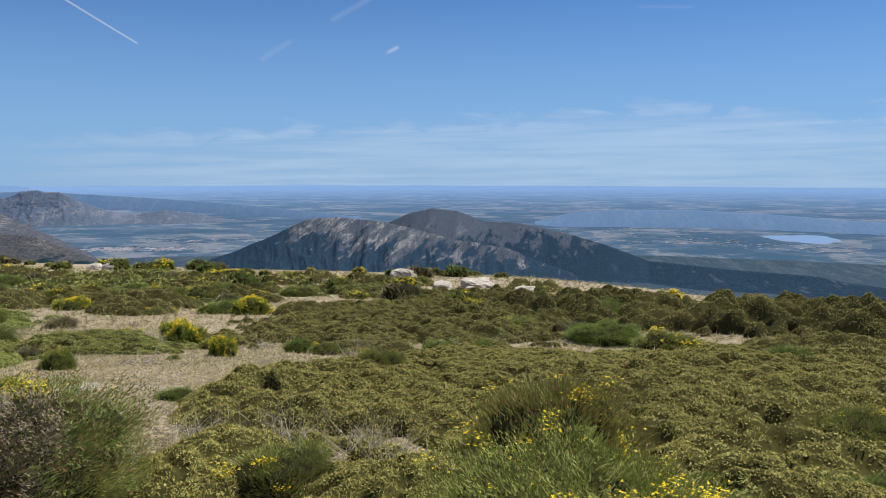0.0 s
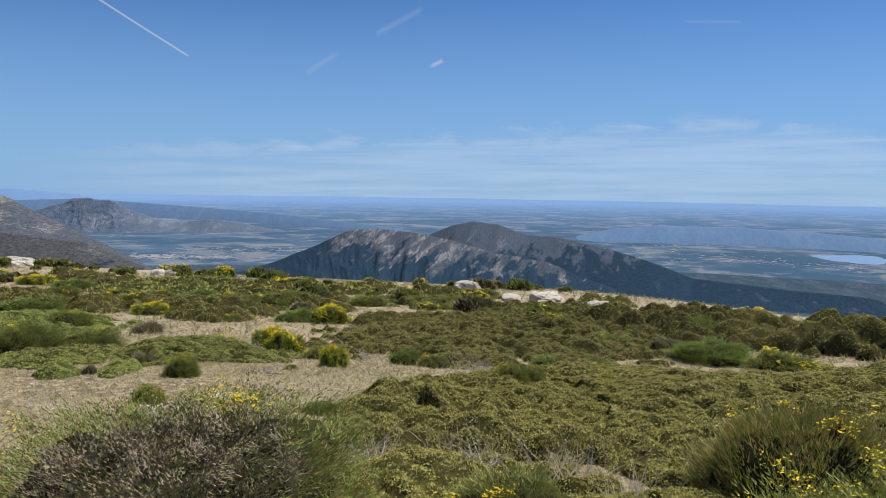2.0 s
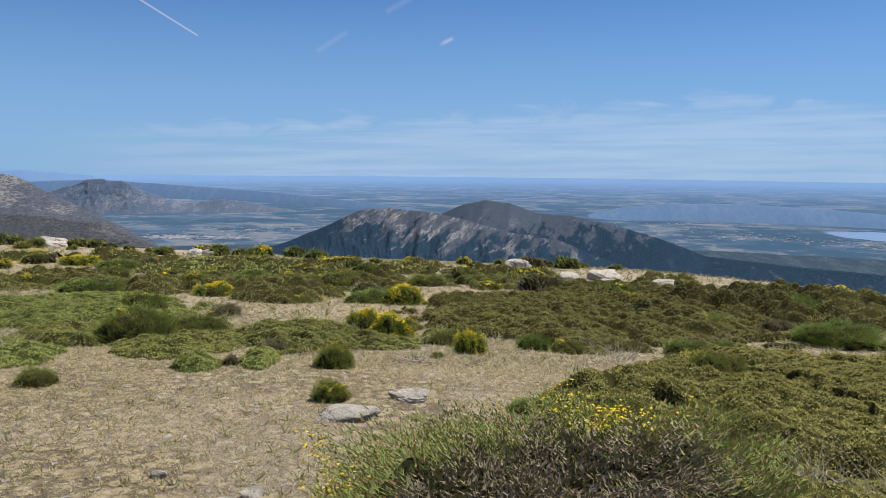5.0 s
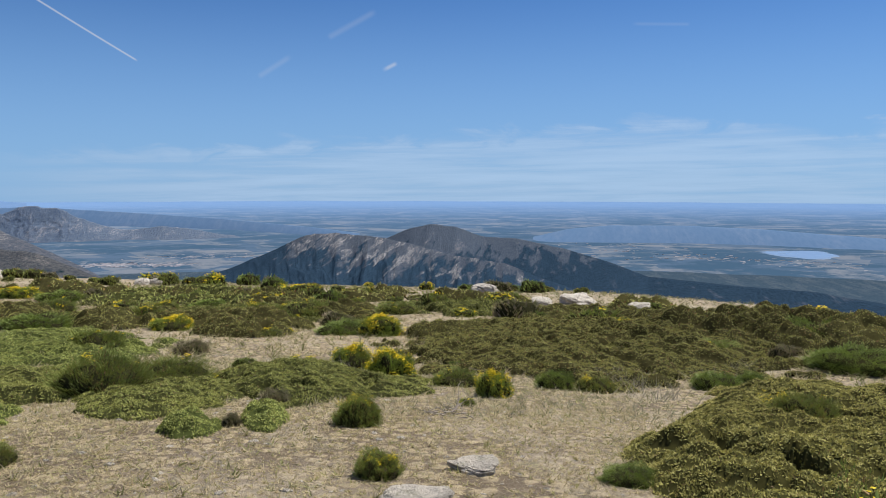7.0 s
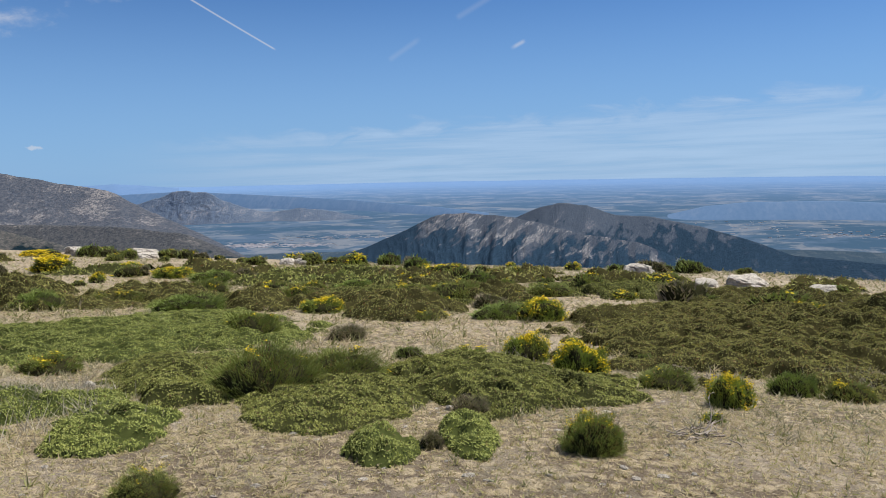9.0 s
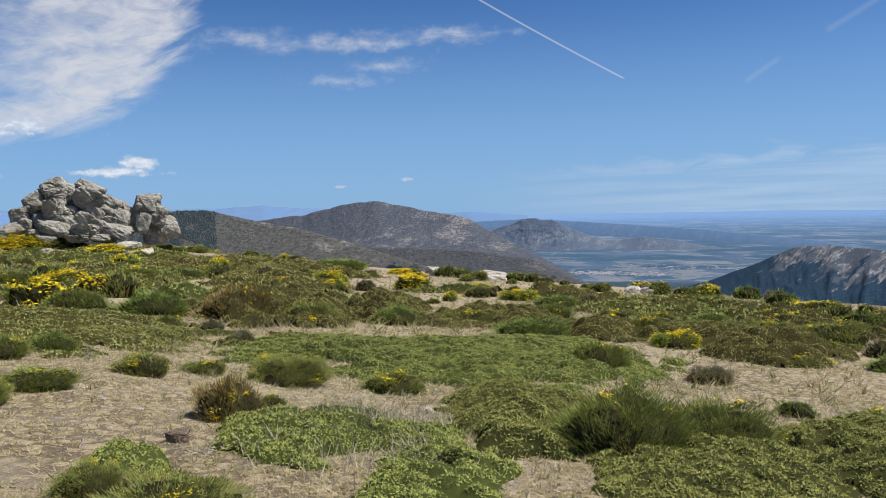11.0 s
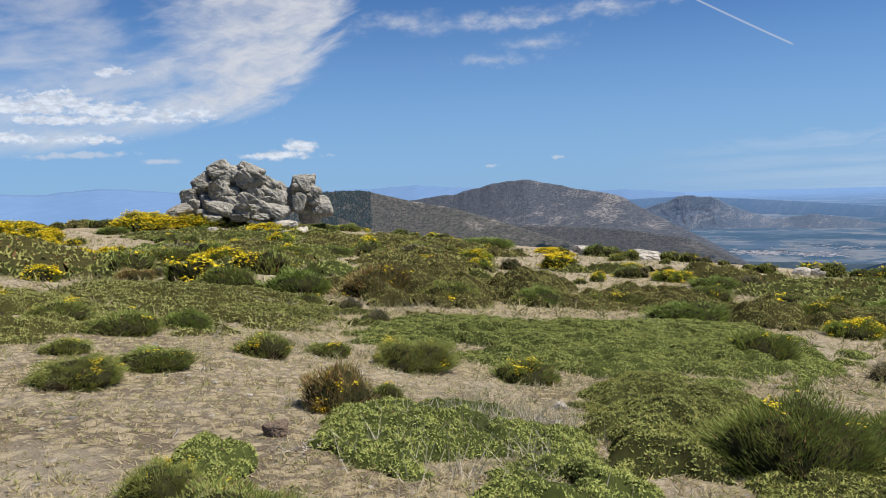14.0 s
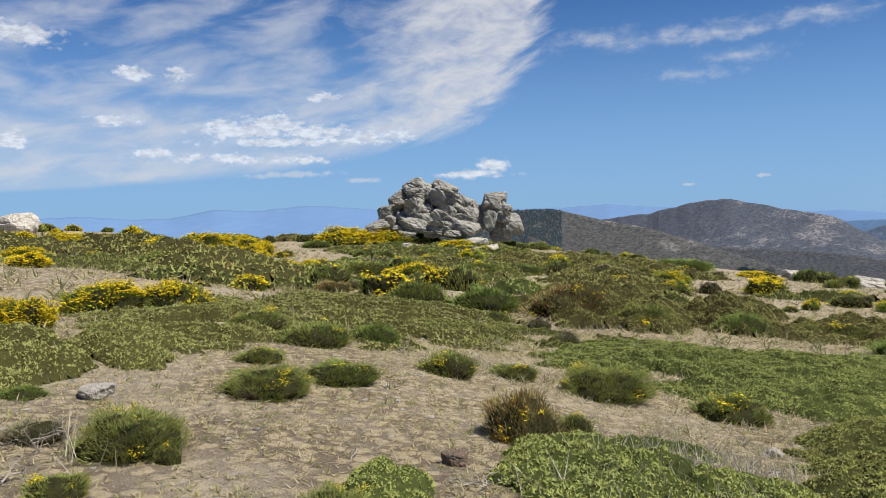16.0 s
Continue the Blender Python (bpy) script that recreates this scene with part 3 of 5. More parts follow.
DARK = tones("dark_green", (0.34, 0.385, 0.09), (0.13, 0.16, 0.037), 0.004, 0.03, BROWN, 0.05)
DEEP = tones("deep_green", (0.37, 0.405, 0.09), (0.13, 0.155, 0.035), 0.03, 0.06, BROWN, 0.05)
GREY = tones("grey_half_dead", (0.36, 0.35, 0.16), (0.18, 0.17, 0.08), 0.0, 0.4, (0.27, 0.22, 0.15), 0.5)
REDDISH = tones("reddish_brown", (0.42, 0.36, 0.13), (0.20, 0.165, 0.06), 0.02, 0.08, (0.27, 0.15, 0.065), 0.25)
WORN_FLOWERY = tones("worn_green", (0.31, 0.37, 0.085), (0.11, 0.145, 0.034), 0.013, 0.40, BROWN, 0.2, 0.56)
HALF_WORN = tones("half_worn", (0.37, 0.38, 0.10), (0.14, 0.15, 0.04), 0.022, 0.2, BROWN, 0.2)
GOLDEN = tones("golden", (0.302, 0.319, 0.050), (0.118, 0.143, 0.025), 0.65, 0.0, clump=0.36)
GOLDEN_HALF = tones("half_golden", (0.269, 0.302, 0.050), (0.109, 0.143, 0.025), 0.35, 0.02, clump=0.45)
SAY = {"flowering_green": "round green broom bush with yellow flowers", "pale_green": "small pale green broom with scattered yellow flowers", "fresh_green": "fresh green rounded broom bush on dry ground",
       "olive_green": "olive green broom bush with thin upright stems", "deep_green": "deep green broom bush with yellow flowers on top", "dark_green": "dense dark green broom bush", "grey_half_dead": "half dead greyish broom with bare twigs", "reddish_brown": "upright broom bush browned by drought",
       "worn_green": "wide broom dome, dead and grey inside, green rim", "half_worn": "rounded broom bush, brownish sides and yellow top", "golden": "broom bush covered with golden yellow flowers", "half_golden": "broom bush partly covered with golden flowers"}
templates = {}


def broom_template(tone, level, seed):
    """A broom one metre wide and high: upright stems all over a lobed dome with a heart painted dark as inner shade,
    flowers on the tips, dead sprays in gaps.
    """
    n, thick, petal, long = {"wide": (80000, 0.0036, 0.0045, 0.024), "near": (17000, 0.0062, 0.010, 0.075), "middle": (6000, 0.0125, 0.018, 0.12), "small": (3000, 0.019, 0.028, 0.16), "far": (900, 0.038, 0.036, 0.22)}[level]
    rng = np.random.default_rng(seed)
    top = new("broom_bush")
    tagged(top, SAY[tone["name"]], "shrub", "broom bushes on the heath")
    knobs = rng.normal(size=(16, 3)) * [1, 1, 0.7] + [0, 0, 0.35]
    knobs[:, 2] = np.abs(knobs[:, 2])
    knobs /= np.linalg.norm(knobs, axis=1, keepdims=True)
    lift = rng.uniform(0.75, 1.05, 16)
    many, sharp = {"wide": (260, 260), "near": (110, 110), "middle": (60, 60), "small": (36, 36), "far": (20, 24)}[level]
    tips = rng.normal(size=(many, 3))
    tips[:, 2] = np.abs(tips[:, 2])
    tips /= np.linalg.norm(tips, axis=1, keepdims=True)

    def dome(out):
        """The skin of the bush in each direction: lobes pushed out, tucked in at the foot."""
        lobe = (np.clip(out @ knobs.T, 0, 1) ** 14 * lift).max(-1)
        tuft = (np.clip(out @ tips.T, 0, 1) ** sharp).max(-1)
        reach = 0.71 + 0.21 * lobe + 0.12 * tuft + 0.14 * noise3(out, 2.3, seed) + 0.06 * noise3(out, 6.0, seed + 3)
        foot = 0.84 + 0.16 * smoothstep(0.0, 0.3, out[..., 2])
        reach = reach * (np.hypot(out[..., 0], out[..., 1]) ** 2.7 + np.abs(out[..., 2]) ** 2.7) ** (-1 / 2.7)
        return out * np.stack([0.52 * foot, 0.52 * foot, 0.92 + 0 * foot], -1) * reach[..., None]

    # the stems stand in sprays, each with its own reach and lean
    sprays = max(70, n // 34)
    own = rng.integers(0, sprays, n)
    way = rng.normal(size=(sprays, 3))
    way[:, 2] = np.abs(way[:, 2])
    way /= np.linalg.norm(way, axis=1, keepdims=True)
    out = way[own] + rng.normal(size=(n, 3)) * (1.5 / math.sqrt(sprays))
    out[:, 2] = np.abs(out[:, 2])
    out /= np.linalg.norm(out, axis=1, keepdims=True)
    depth = rng.uniform(0.78, 1.05, sprays)[own] * rng.uniform(0.9, 1.04, n)
    skin = dome(out) * depth[:, None]
    up = np.clip(skin[:, 2], 0, 1)
    tilt = rng.normal(size=(sprays, 3))[own] * (0.3 if level == "wide" else 0.14)
    lean = out * ([0.45, 0.45, 0.3] if level == "wide" else [0.6, 0.6, 0.3]) + [0, 0, 0.9] + tilt + rng.normal(size=(n, 3)) * 0.12
    lean /= np.linalg.norm(lean, axis=1, keepdims=True)
    root = skin - lean * (rng.uniform(0.6, 1.25, n) * long)[:, None]
    root[:, 2] = np.maximum(root[:, 2], 0.0)
    worn = noise3(out, 2.2, seed + 9) + 0.5 * (0.45 - up)
    if tone["name"] == "worn_green":
        worn = 0.25 * noise3(out, 5.0, seed + 13) - np.hypot((skin[:, 0] - 0.04) / 0.36, (skin[:, 1] + 0.15) / 0.32)
    cut = np.quantile(worn, 1 - tone["dead"]) if tone["dead"] else 9.0
    alive = (worn < cut) | (rng.random(n) < 0.15)
    v, f = blades(root[alive], skin[alive], thick * rng.uniform(0.7, 1.3, alive.sum()), rng, face=out[alive] + [0, 0, 0.3])
    tagged(part("foliage", tri_mesh("foliage", v, f, [tone["stem"]]), top), kind="stuff")
    if not alive.all():
        bare = ~alive
        v, f = blades(root[bare], skin[bare] - (skin[bare] - root[bare]) * 0.1, thick * 1.15, rng, face=out[bare])
        tagged(part("dead_wood", tri_mesh("dead_wood", v, f, [WOOD]), top, "bare grey twigs"), kind="stuff")
    if tone["flower"]:
        where = 0.8 * noise3(out, 3.0, seed + 21) + 0.55 * (up - 0.5) + 0.25 * rng.normal(size=sprays)[own]
        if tone["name"] == "worn_green":
            where = 0.7 * skin[:, 1] - 0.5 * skin[:, 0] + 0.4 * up + 0.9 * noise3(out, 4.2, seed + 21) + 0.12 * rng.normal(size=sprays)[own]
        pick = np.where((where > np.quantile(where, 1 - tone["flower"])) & (depth > (0.9 if level == "wide" else 0.8)))[0]
        most_of = {"wide": 1100, "near": 3600, "middle": 2600, "small": 1300, "far": 600}[level]
        if len(pick) > most_of:
            pick = rng.choice(pick, most_of, replace=False)
            petal *= 1.15
        tip = skin[pick] + rng.normal(size=(len(pick), 3)) * 0.006
        v1, f1 = blades(tip, tip + rng.normal(size=tip.shape) * petal * 0.8, petal * 1.5, rng, 2.0)
        v2, f2 = blades(tip, tip + rng.normal(size=tip.shape) * petal * 0.8, petal * 1.5, rng, 2.0)
        tagged(part("blossom", tri_mesh("blossom", np.concatenate([v1, v2]), np.concatenate([f1, f2 + len(v1)]), [PETAL]), top, "small yellow flowers"), kind="stuff")
    # solid heart below the stems, coloured as deep shade
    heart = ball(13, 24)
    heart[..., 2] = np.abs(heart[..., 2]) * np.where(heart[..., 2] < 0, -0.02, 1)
    part("inner_wood", sheet("inner_wood", dome(heart) * 0.80, [CORE_SHADE], wrap=True), top, "woody heart painted near black as inner shade")
    return top


counts = {}


def away_of(x, y):
    """Metres to the middle line of the walk."""
    return min(math.hypot(x - u, y - v) for u, v in ((0.5, -2.6), (-1.5, -2.0), (-3.5, 0.0), (-5.4, 2.4)))


def put_plant(key, make, x, y, w, h, seed):
    spin = 0 if key[0] == "worn_green" else (seed * 137.5) % 360
    m = pose(x, y, float(land(x, y)) - 0.03, 0, 0, spin) @ Matrix.Diagonal((w, w, h, 1))
    if key not in templates:
        templates[key] = make()
        templates[key].matrix_basis = m
        return templates[key]
    ob = copy_thing(templates[key], Matrix.Identity(4))
    ob.matrix_basis = m
    return ob


def broom(x, y, w, h, tone):
    k = counts["broom"] = counts.get("broom", 0) + 1
    away = away_of(x, y)
    share = w / away
    level = "wide" if share > 0.3 else "near" if share > 0.12 else "middle" if share > 0.06 else "small" if share > 0.035 else "far"
    variant = k % 2 if level in ("middle", "small", "far") else 0
    key = (tone["name"], level, variant)
    return put_plant(key, lambda: broom_template(tone, level, 100 + len(templates)), x, y, w * 1.04, max(h, 0.2 * w) * 1.08, k)


YELLOWISH = leafy("juniper_yellowish", (0.62, 0.56, 0.165), (0.28, 0.265, 0.08), (0.20, 0.13, 0.06), 0.04)
GREEN_MAT = leafy("juniper_bright", (0.48, 0.515, 0.145), (0.27, 0.30, 0.083), (0.22, 0.14, 0.07), 0.03)
DULL = leafy("juniper_dull", (0.47, 0.48, 0.13), (0.20, 0.215, 0.06), (0.18, 0.11, 0.06), 0.05)
HEATHY = leafy("juniper_upright", (0.48, 0.46, 0.135), (0.20, 0.20, 0.058), (0.27, 0.13, 0.06), 0.07)
# Dark copies of the leaf colours: shade in the crevices, painted on the bed.
SHADE_BEDS = {YELLOWISH.name: leafy("juniper_boughs_olive", (0.085, 0.08, 0.026), (0.03, 0.029, 0.011), None, 0, 0.0, 16.0),
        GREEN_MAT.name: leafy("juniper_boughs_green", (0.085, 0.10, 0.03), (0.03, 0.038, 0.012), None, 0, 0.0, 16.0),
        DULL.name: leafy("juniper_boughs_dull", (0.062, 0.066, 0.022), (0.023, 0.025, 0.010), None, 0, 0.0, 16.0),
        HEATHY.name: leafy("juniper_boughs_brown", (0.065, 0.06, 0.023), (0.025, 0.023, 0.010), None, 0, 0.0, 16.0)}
for m in [CORE_SHADE, *SHADE_BEDS.values()]:
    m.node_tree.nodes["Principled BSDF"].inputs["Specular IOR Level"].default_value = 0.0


def tufts(at, size, upward, each, rng, slim=0.30):
    """Little sheaves of blades that spread from each centre, upwards and outwards."""
    n = len(at)
    way = rng.normal(size=(n, each, 3))
    way[..., 2] = np.abs(way[..., 2]) * (0.4 + 0.5 * upward) + upward - 0.4
    way /= np.linalg.norm(way, axis=-1, keepdims=True)
    reach = (size[:, None] * rng.uniform(0.65, 1.15, (n, each)))[..., None]
    root = at[:, None] + way * reach * 0.15 + rng.normal(size=(n, each, 3)) * (size * 0.12)[:, None, None]
    tip = at[:, None] + way * reach + [0, 0, 1] * reach * 0.15
    return blades(root.reshape(-1, 3), tip.reshape(-1, 3), np.repeat(size, each) * slim, rng, 1.3)


laid = []  # stretches of the wide carpet that stand already


def bed_of_tufts(name, label, x, y, rx, ry, yaw, high, mat, upward, seed, group, outline=lambda u, v: np.ones_like(u), lobes=0.5):
    """A low spreading shrub: a bed of boughs, painted dark as inner shade, that heaves in lumps of lumps, and leaf
    sprays all over it.
    """
    rng = np.random.default_rng(seed)
    top = new(name)
    z0 = float(land(x, y))
    turn = radians(yaw)
    top.location = (x, y, z0)
    tagged(top, label, "shrub", group)
    away = away_of(x, y)
    step, leaf, each = (0.038, 0.019, 17.0) if away < 5.0 else (0.046, 0.022, 14.0) if away < 8 else (0.062, 0.028, 11.0) if away < 16 else (0.11, 0.044, 9.0) if away < 26 else (0.24, 0.13, 5.0)
    swell, lump, knot = max(0.55, step * 7), max(0.16, step * 3.6), max(0.075, step * 2.0)

    def surface(u, v):
        rho = np.hypot(u, v)
        px = x + u * rx * math.cos(turn) - v * ry * math.sin(turn)
        py = y + u * rx * math.sin(turn) + v * ry * math.cos(turn)
        rim = 1.05 + 1.0 * fbm(px * 1.6, py * 1.6, 4, seed)
        line = outline(px, py)
        for ox, oy, orx, ory, ot in laid if mat is YELLOWISH else ():
            du, dv = px - ox, py - oy
            du, dv = (du * math.cos(ot) + dv * math.sin(ot)) / orx, (dv * math.cos(ot) - du * math.sin(ot)) / ory
            line = line * (np.hypot(du, dv) > 0.8)
        body = np.clip(1 - (rho / rim) ** 2, 0, 1) ** 0.6
        hole = -0.3 if mat is YELLOWISH or name != "juniper_mat" else -0.11
        line = line * smoothstep(hole - 0.03, hole + 0.05, fbm(px * 1.15, py * 1.15, 4, seed + 31))
        broad = 0.72 + 0.9 * fbm(px * 1.1, py * 1.1, 3, seed + 3)
        head = np.clip(1 - 1.25 * cell(px / swell, py / swell, seed + 4) ** 2, 0, 1)
        bump = np.sqrt(np.clip(1 - (1.45 * cell(px / lump, py / lump, seed + 5)) ** 2, 0, 1))
        nub = np.sqrt(np.clip(1 - (1.4 * cell(px / knot, py / knot, seed + 6)) ** 2, 0, 1))
        up = high * broad * (1 - lobes + (0.1 + lobes) * head) + max(0.75 * lump, 0.12) * (bump - 0.65) + max(0.4 * knot, 0.035) * (nub - 0.6)
        return px, py, (rho < rim) & (line > 0.02), np.clip(up * body, 0.02, 1.6 * high) * np.clip(line, 0, 1), bump * 0.62 + nub * 0.38 + 0.25 * head

    across = np.arange(-1.35 * rx, 1.35 * rx + step, step)
    along = np.arange(-1.35 * ry, 1.35 * ry + step, step)
    u, v = np.meshgrid(across, along)
    u, v = u + rng.uniform(-0.3, 0.3, u.shape) * step, v + rng.uniform(-0.3, 0.3, v.shape) * step
    px, py, inside, up, crest = surface(u / rx, v / ry)
    grid = np.stack([px - x, py - y, land(px, py) - z0 + np.where(inside, up, -0.03)], -1)
    rows, cols = inside.shape
    keep = (inside[:-1, :-1].astype(int) + inside[1:, :-1] + inside[:-1, 1:] + inside[1:, 1:]) > 1
    i, j = np.nonzero(keep)
    a = i * cols + j
    quads = np.stack([a, a + 1, a + cols + 1, a + cols], -1)
    used, back = np.unique(quads, return_inverse=True)
    flat = grid.reshape(-1, 3)
    part("bough_bed", tri_mesh("bough_bed", flat[used], back.reshape(-1, 4), [SHADE_BEDS[mat.name]], True), top, "woody boughs painted dark as shade under the leaves")
    # leaf sprays stand on the lumps, along the slope of the bed
    corner = flat[quads]
    normal = np.cross(corner[:, 1] - corner[:, 0], corner[:, 3] - corner[:, 0])
    normal /= np.linalg.norm(normal, axis=1, keepdims=True) + 1e-9
    pick = rng.integers(0, len(quads), int(len(quads) * each))
    s, t = rng.random((2, len(pick), 1))
    c = corner[pick]
    root = (c[:, 0] * (1 - s) + c[:, 1] * s) * (1 - t) + (c[:, 3] * (1 - s) + c[:, 2] * s) * t
    face = normal[pick]
    bare = fbm((root[:, 0] + x) * 1.7, (root[:, 1] + y) * 1.7, 3, seed + 11) > 0.2
    ok = ~(bare & (rng.random(len(pick)) < 0.75)) & (rng.random(len(pick)) < smoothstep(0.58, 0.9, crest.ravel()[quads].mean(1)[pick]))
    root, face = root[ok], face[ok]
    lean = face * 0.55 + np.cross(face, rng.normal(size=face.shape)) * 0.85 + [0, 0, 0.4 * upward]
    lean /= np.linalg.norm(lean, axis=1, keepdims=True)
    tip = root + lean * (leaf * rng.uniform(0.5, 1.3, len(root)))[:, None]
    vv, ff = blades(root, tip, leaf * 0.55 * rng.uniform(0.7, 1.3, len(root)), rng, face=face + [0, 0, 0.2])
    tagged(part("foliage", tri_mesh("foliage", vv, ff, [mat]), top), kind="stuff")
    if mat is YELLOWISH:
        laid.append((x, y, rx, ry, turn))
    return top


def carpet(u, v):
    """1 on the wide juniper carpet, 0 west of its ragged edge."""
    edge = np.interp(v, [0.0, 3.0, 4.6, 7.0, 9.5, 11.5, 15.0], [-0.9, -1.6, -2.5, -1.7, -0.8, -0.1, 1.3])
    return np.clip((u - edge + 0.9 * fbm(u * 1.7, v * 1.7, 3, 44)) / 0.6, 0, 1)


PALE = leafy("juniper_pale_olive", (0.42, 0.43, 0.135), (0.235, 0.245, 0.076), (0.2, 0.13, 0.06), 0.04)
SHADE_BEDS[PALE.name] = SHADE_BEDS[YELLOWISH.name]


def mat(x, y, rx, ry, yaw, high, tone):
    k = counts["mat"] = counts.get("mat", 0) + 1
    return bed_of_tufts("juniper_mat", "creeping juniper spread low over the dry ground", x, y, rx, ry, yaw, high * (1.0 if tone is YELLOWISH else 0.8), tone, 0.45, 500 + k, "juniper mats on the heath", carpet if tone is YELLOWISH else lambda u, v: np.ones_like(u))


def heath(x, y, rx, ry, yaw, high):
    k = counts["heath"] = counts.get("heath", 0) + 1
    return bed_of_tufts("juniper_thicket", "dark olive juniper thicket with reddish dry tips", x, y, rx, ry, yaw, high * 1.25, HEATHY, 0.5, 800 + k, "juniper thickets on the heath", lobes=0.75)


# ---- plants of the heath ----
broom(-1.86, 1.0, 2.25, 0.84, WORN_FLOWERY)
broom(1.59, 2.64, 1.6, 0.82, HALF_WORN)
broom(1.75, 0.45, 1.95, 0.82, DEEP)
heath(-1.98, 17.91, 3.92, 6.69, -2, 0.42)
broom(-12.53, 7.53, 1.17, 0.39, OLIVE)
broom(-13.31, 6.82, 0.64, 0.22, OLIVE)
broom(-13.05, 5.94, 0.72, 0.28, OLIVE)
broom(-7.72, 7.02, 1.25, 0.58, DARK)
broom(-7.5, 8.1, 1.2, 0.46, DARK)
broom(-11.56, 13.08, 1.29, 0.61, DARK)
broom(-12.64, 18.14, 1.28, 0.45, FLOWERY)
broom(-9.91, 13.59, 0.83, 0.35, GREY)
broom(-7.95, 11.57, 0.55, 0.25, GREEN)
broom(-7.02, 11.46, 0.91, 0.28, FLOWERY_LIGHT)
broom(-19.23, 22.77, 1.79, 0.61, DARK)
broom(-18.56, 18.02, 1.73, 0.51, OLIVE)
broom(-15.53, 19.8, 1.09, 0.56, REDDISH)
broom(-16.35, 17.77, 1.46, 0.41, GREEN)
broom(-8.19, 3.6, 0.91, 0.29, OLIVE)
broom(-24.67, 23.12, 0.64, 0.29, FLOWERY_LIGHT)
broom(-26.27, 25.96, 0.59, 0.41, GOLDEN)
broom(-30.25, 27.7, 1.99, 0.9, GOLDEN_HALF)
broom(-24.18, 27.76, 1.9, 0.53, FLOWERY)
broom(-26.31, 33.22, 0.89, 0.44, GOLDEN)
broom(-27.71, 29.53, 1.45, 0.48, FLOWERY)
broom(-9.85, 18.16, 0.96, 0.27, OLIVE)
broom(-10.53, 22.97, 2.19, 0.68, OLIVE)
broom(-11.79, 29.17, 1.14, 0.32, FLOWERY)
broom(-9.45, 24.68, 1.12, 0.38, FLOWERY_LIGHT)
broom(-8.26, 25.66, 1.78, 0.5, DARK)
broom(-15.94, 30.66, 1.25, 0.51, GREY)
broom(-16.67, 25.01, 1.54, 0.48, OLIVE)
broom(-15.39, 26.28, 1.57, 0.44, GREEN)
broom(-12.52, 23.67, 1.29, 0.56, OLIVE)
broom(-19.35, 10.62, 0.63, 0.37, GREY)
broom(-17.28, 9.98, 0.61, 0.38, GREY)
broom(-28.78, 24.29, 0.72, 0.37, REDDISH)
broom(-8.19, 18.62, 1.66, 0.46, GREEN)
broom(-7.2, 18.51, 1.39, 0.67, FLOWERY)
broom(-10.43, 5.36, 0.61, 0.41, REDDISH)
broom(-10.78, 6.02, 0.38, 0.22, OLIVE)
broom(-11.78, 8.52, 0.89, 0.33, FLOWERY_LIGHT)
broom(-11.88, 3.83, 0.88, 0.25, OLIVE)
broom(-12.31, 4.56, 0.82, 0.23, DARK)
broom(-13.19, 3.99, 0.57, 0.16, OLIVE)
broom(-15.43, 4.36, 0.91, 0.33, OLIVE)
broom(-14.5, 4.86, 0.98, 0.32, DARK)
broom(-15.4, 5.88, 0.79, 0.34, GREEN)
broom(-8.97, 3.59, 0.46, 0.2, OLIVE)
broom(-19.95, 13.69, 1.62, 0.61, DEEP)
broom(-24.81, 10.13, 1.91, 0.74, DARK)
broom(-23.1, 11.26, 2.03, 0.78, GREEN)
broom(-20.36, 10.13, 0.81, 0.33, DARK)
broom(-19.4, 15.94, 1.43, 0.59, GREEN)
broom(-21.9, 12.85, 2.29, 0.91, REDDISH)
broom(-18.77, 17.42, 0.74, 0.4, OLIVE)
broom(-15.12, 18.86, 1.26, 0.54, GREY)
broom(-14.3, 19.69, 1.43, 0.65, OLIVE)
broom(-15.73, 16.97, 1.97, 0.55, GREEN)
broom(-26.74, 8.24, 1.38, 0.39, REDDISH)
broom(-34.48, 13.64, 2.38, 0.67, GOLDEN_HALF)
broom(-44.37, 18.46, 2.14, 0.6, FLOWERY)
broom(-32.91, 22.56, 1.49, 0.57, GOLDEN)
broom(-36.63, 10.15, 1.1, 0.45, GOLDEN)
broom(-39.62, 21.36, 2.28, 0.68, GREEN)
broom(-37.88, 17.93, 2.36, 0.7, DARK)
broom(-40.45, 26.92, 2.8, 0.78, OLIVE)
broom(-34.46, 26.14, 2.32, 0.75, FLOWERY)
broom(-10.23, 2.98, 0.19, 0.16, OLIVE)
broom(-15.65, 1.76, 0.74, 0.44, GOLDEN)
broom(-17.58, 2.62, 1.44, 0.5, GOLDEN_HALF)
broom(-17.53, 3.6, 1.07, 0.55, GOLDEN_HALF)
broom(-10.47, 2.79, 0.75, 0.29, OLIVE)
broom(-11.85, 2.11, 0.39, 0.13, GREEN)
broom(-10.78, 2.26, 0.47, 0.15, GREY)
broom(-9.8, 2.43, 0.37, 0.15, OLIVE)
broom(-12.07, 13.87, 1.42, 0.48, DARK)
broom(-11.38, 21.39, 1.53, 0.75, OLIVE)
broom(-6.24, 12.05, 0.81, 0.53, FLOWERY)
broom(-5.26, 10.54, 0.83, 0.54, FLOWERY)
broom(-9.72, 17.35, 0.83, 0.28, OLIVE)
broom(-4.19, 9.5, 0.78, 0.3, DARK)
broom(-3.55, 8.32, 0.51, 0.42, FLOWERY)
broom(-3.74, 7.1, 0.23, 0.13, FLOWERY_LIGHT)
broom(-2.83, 9.79, 0.57, 0.34, GREEN)
broom(-2.3, 9.57, 0.61, 0.3, OLIVE)
broom(-0.46, 10.92, 0.87, 0.33, GREEN)
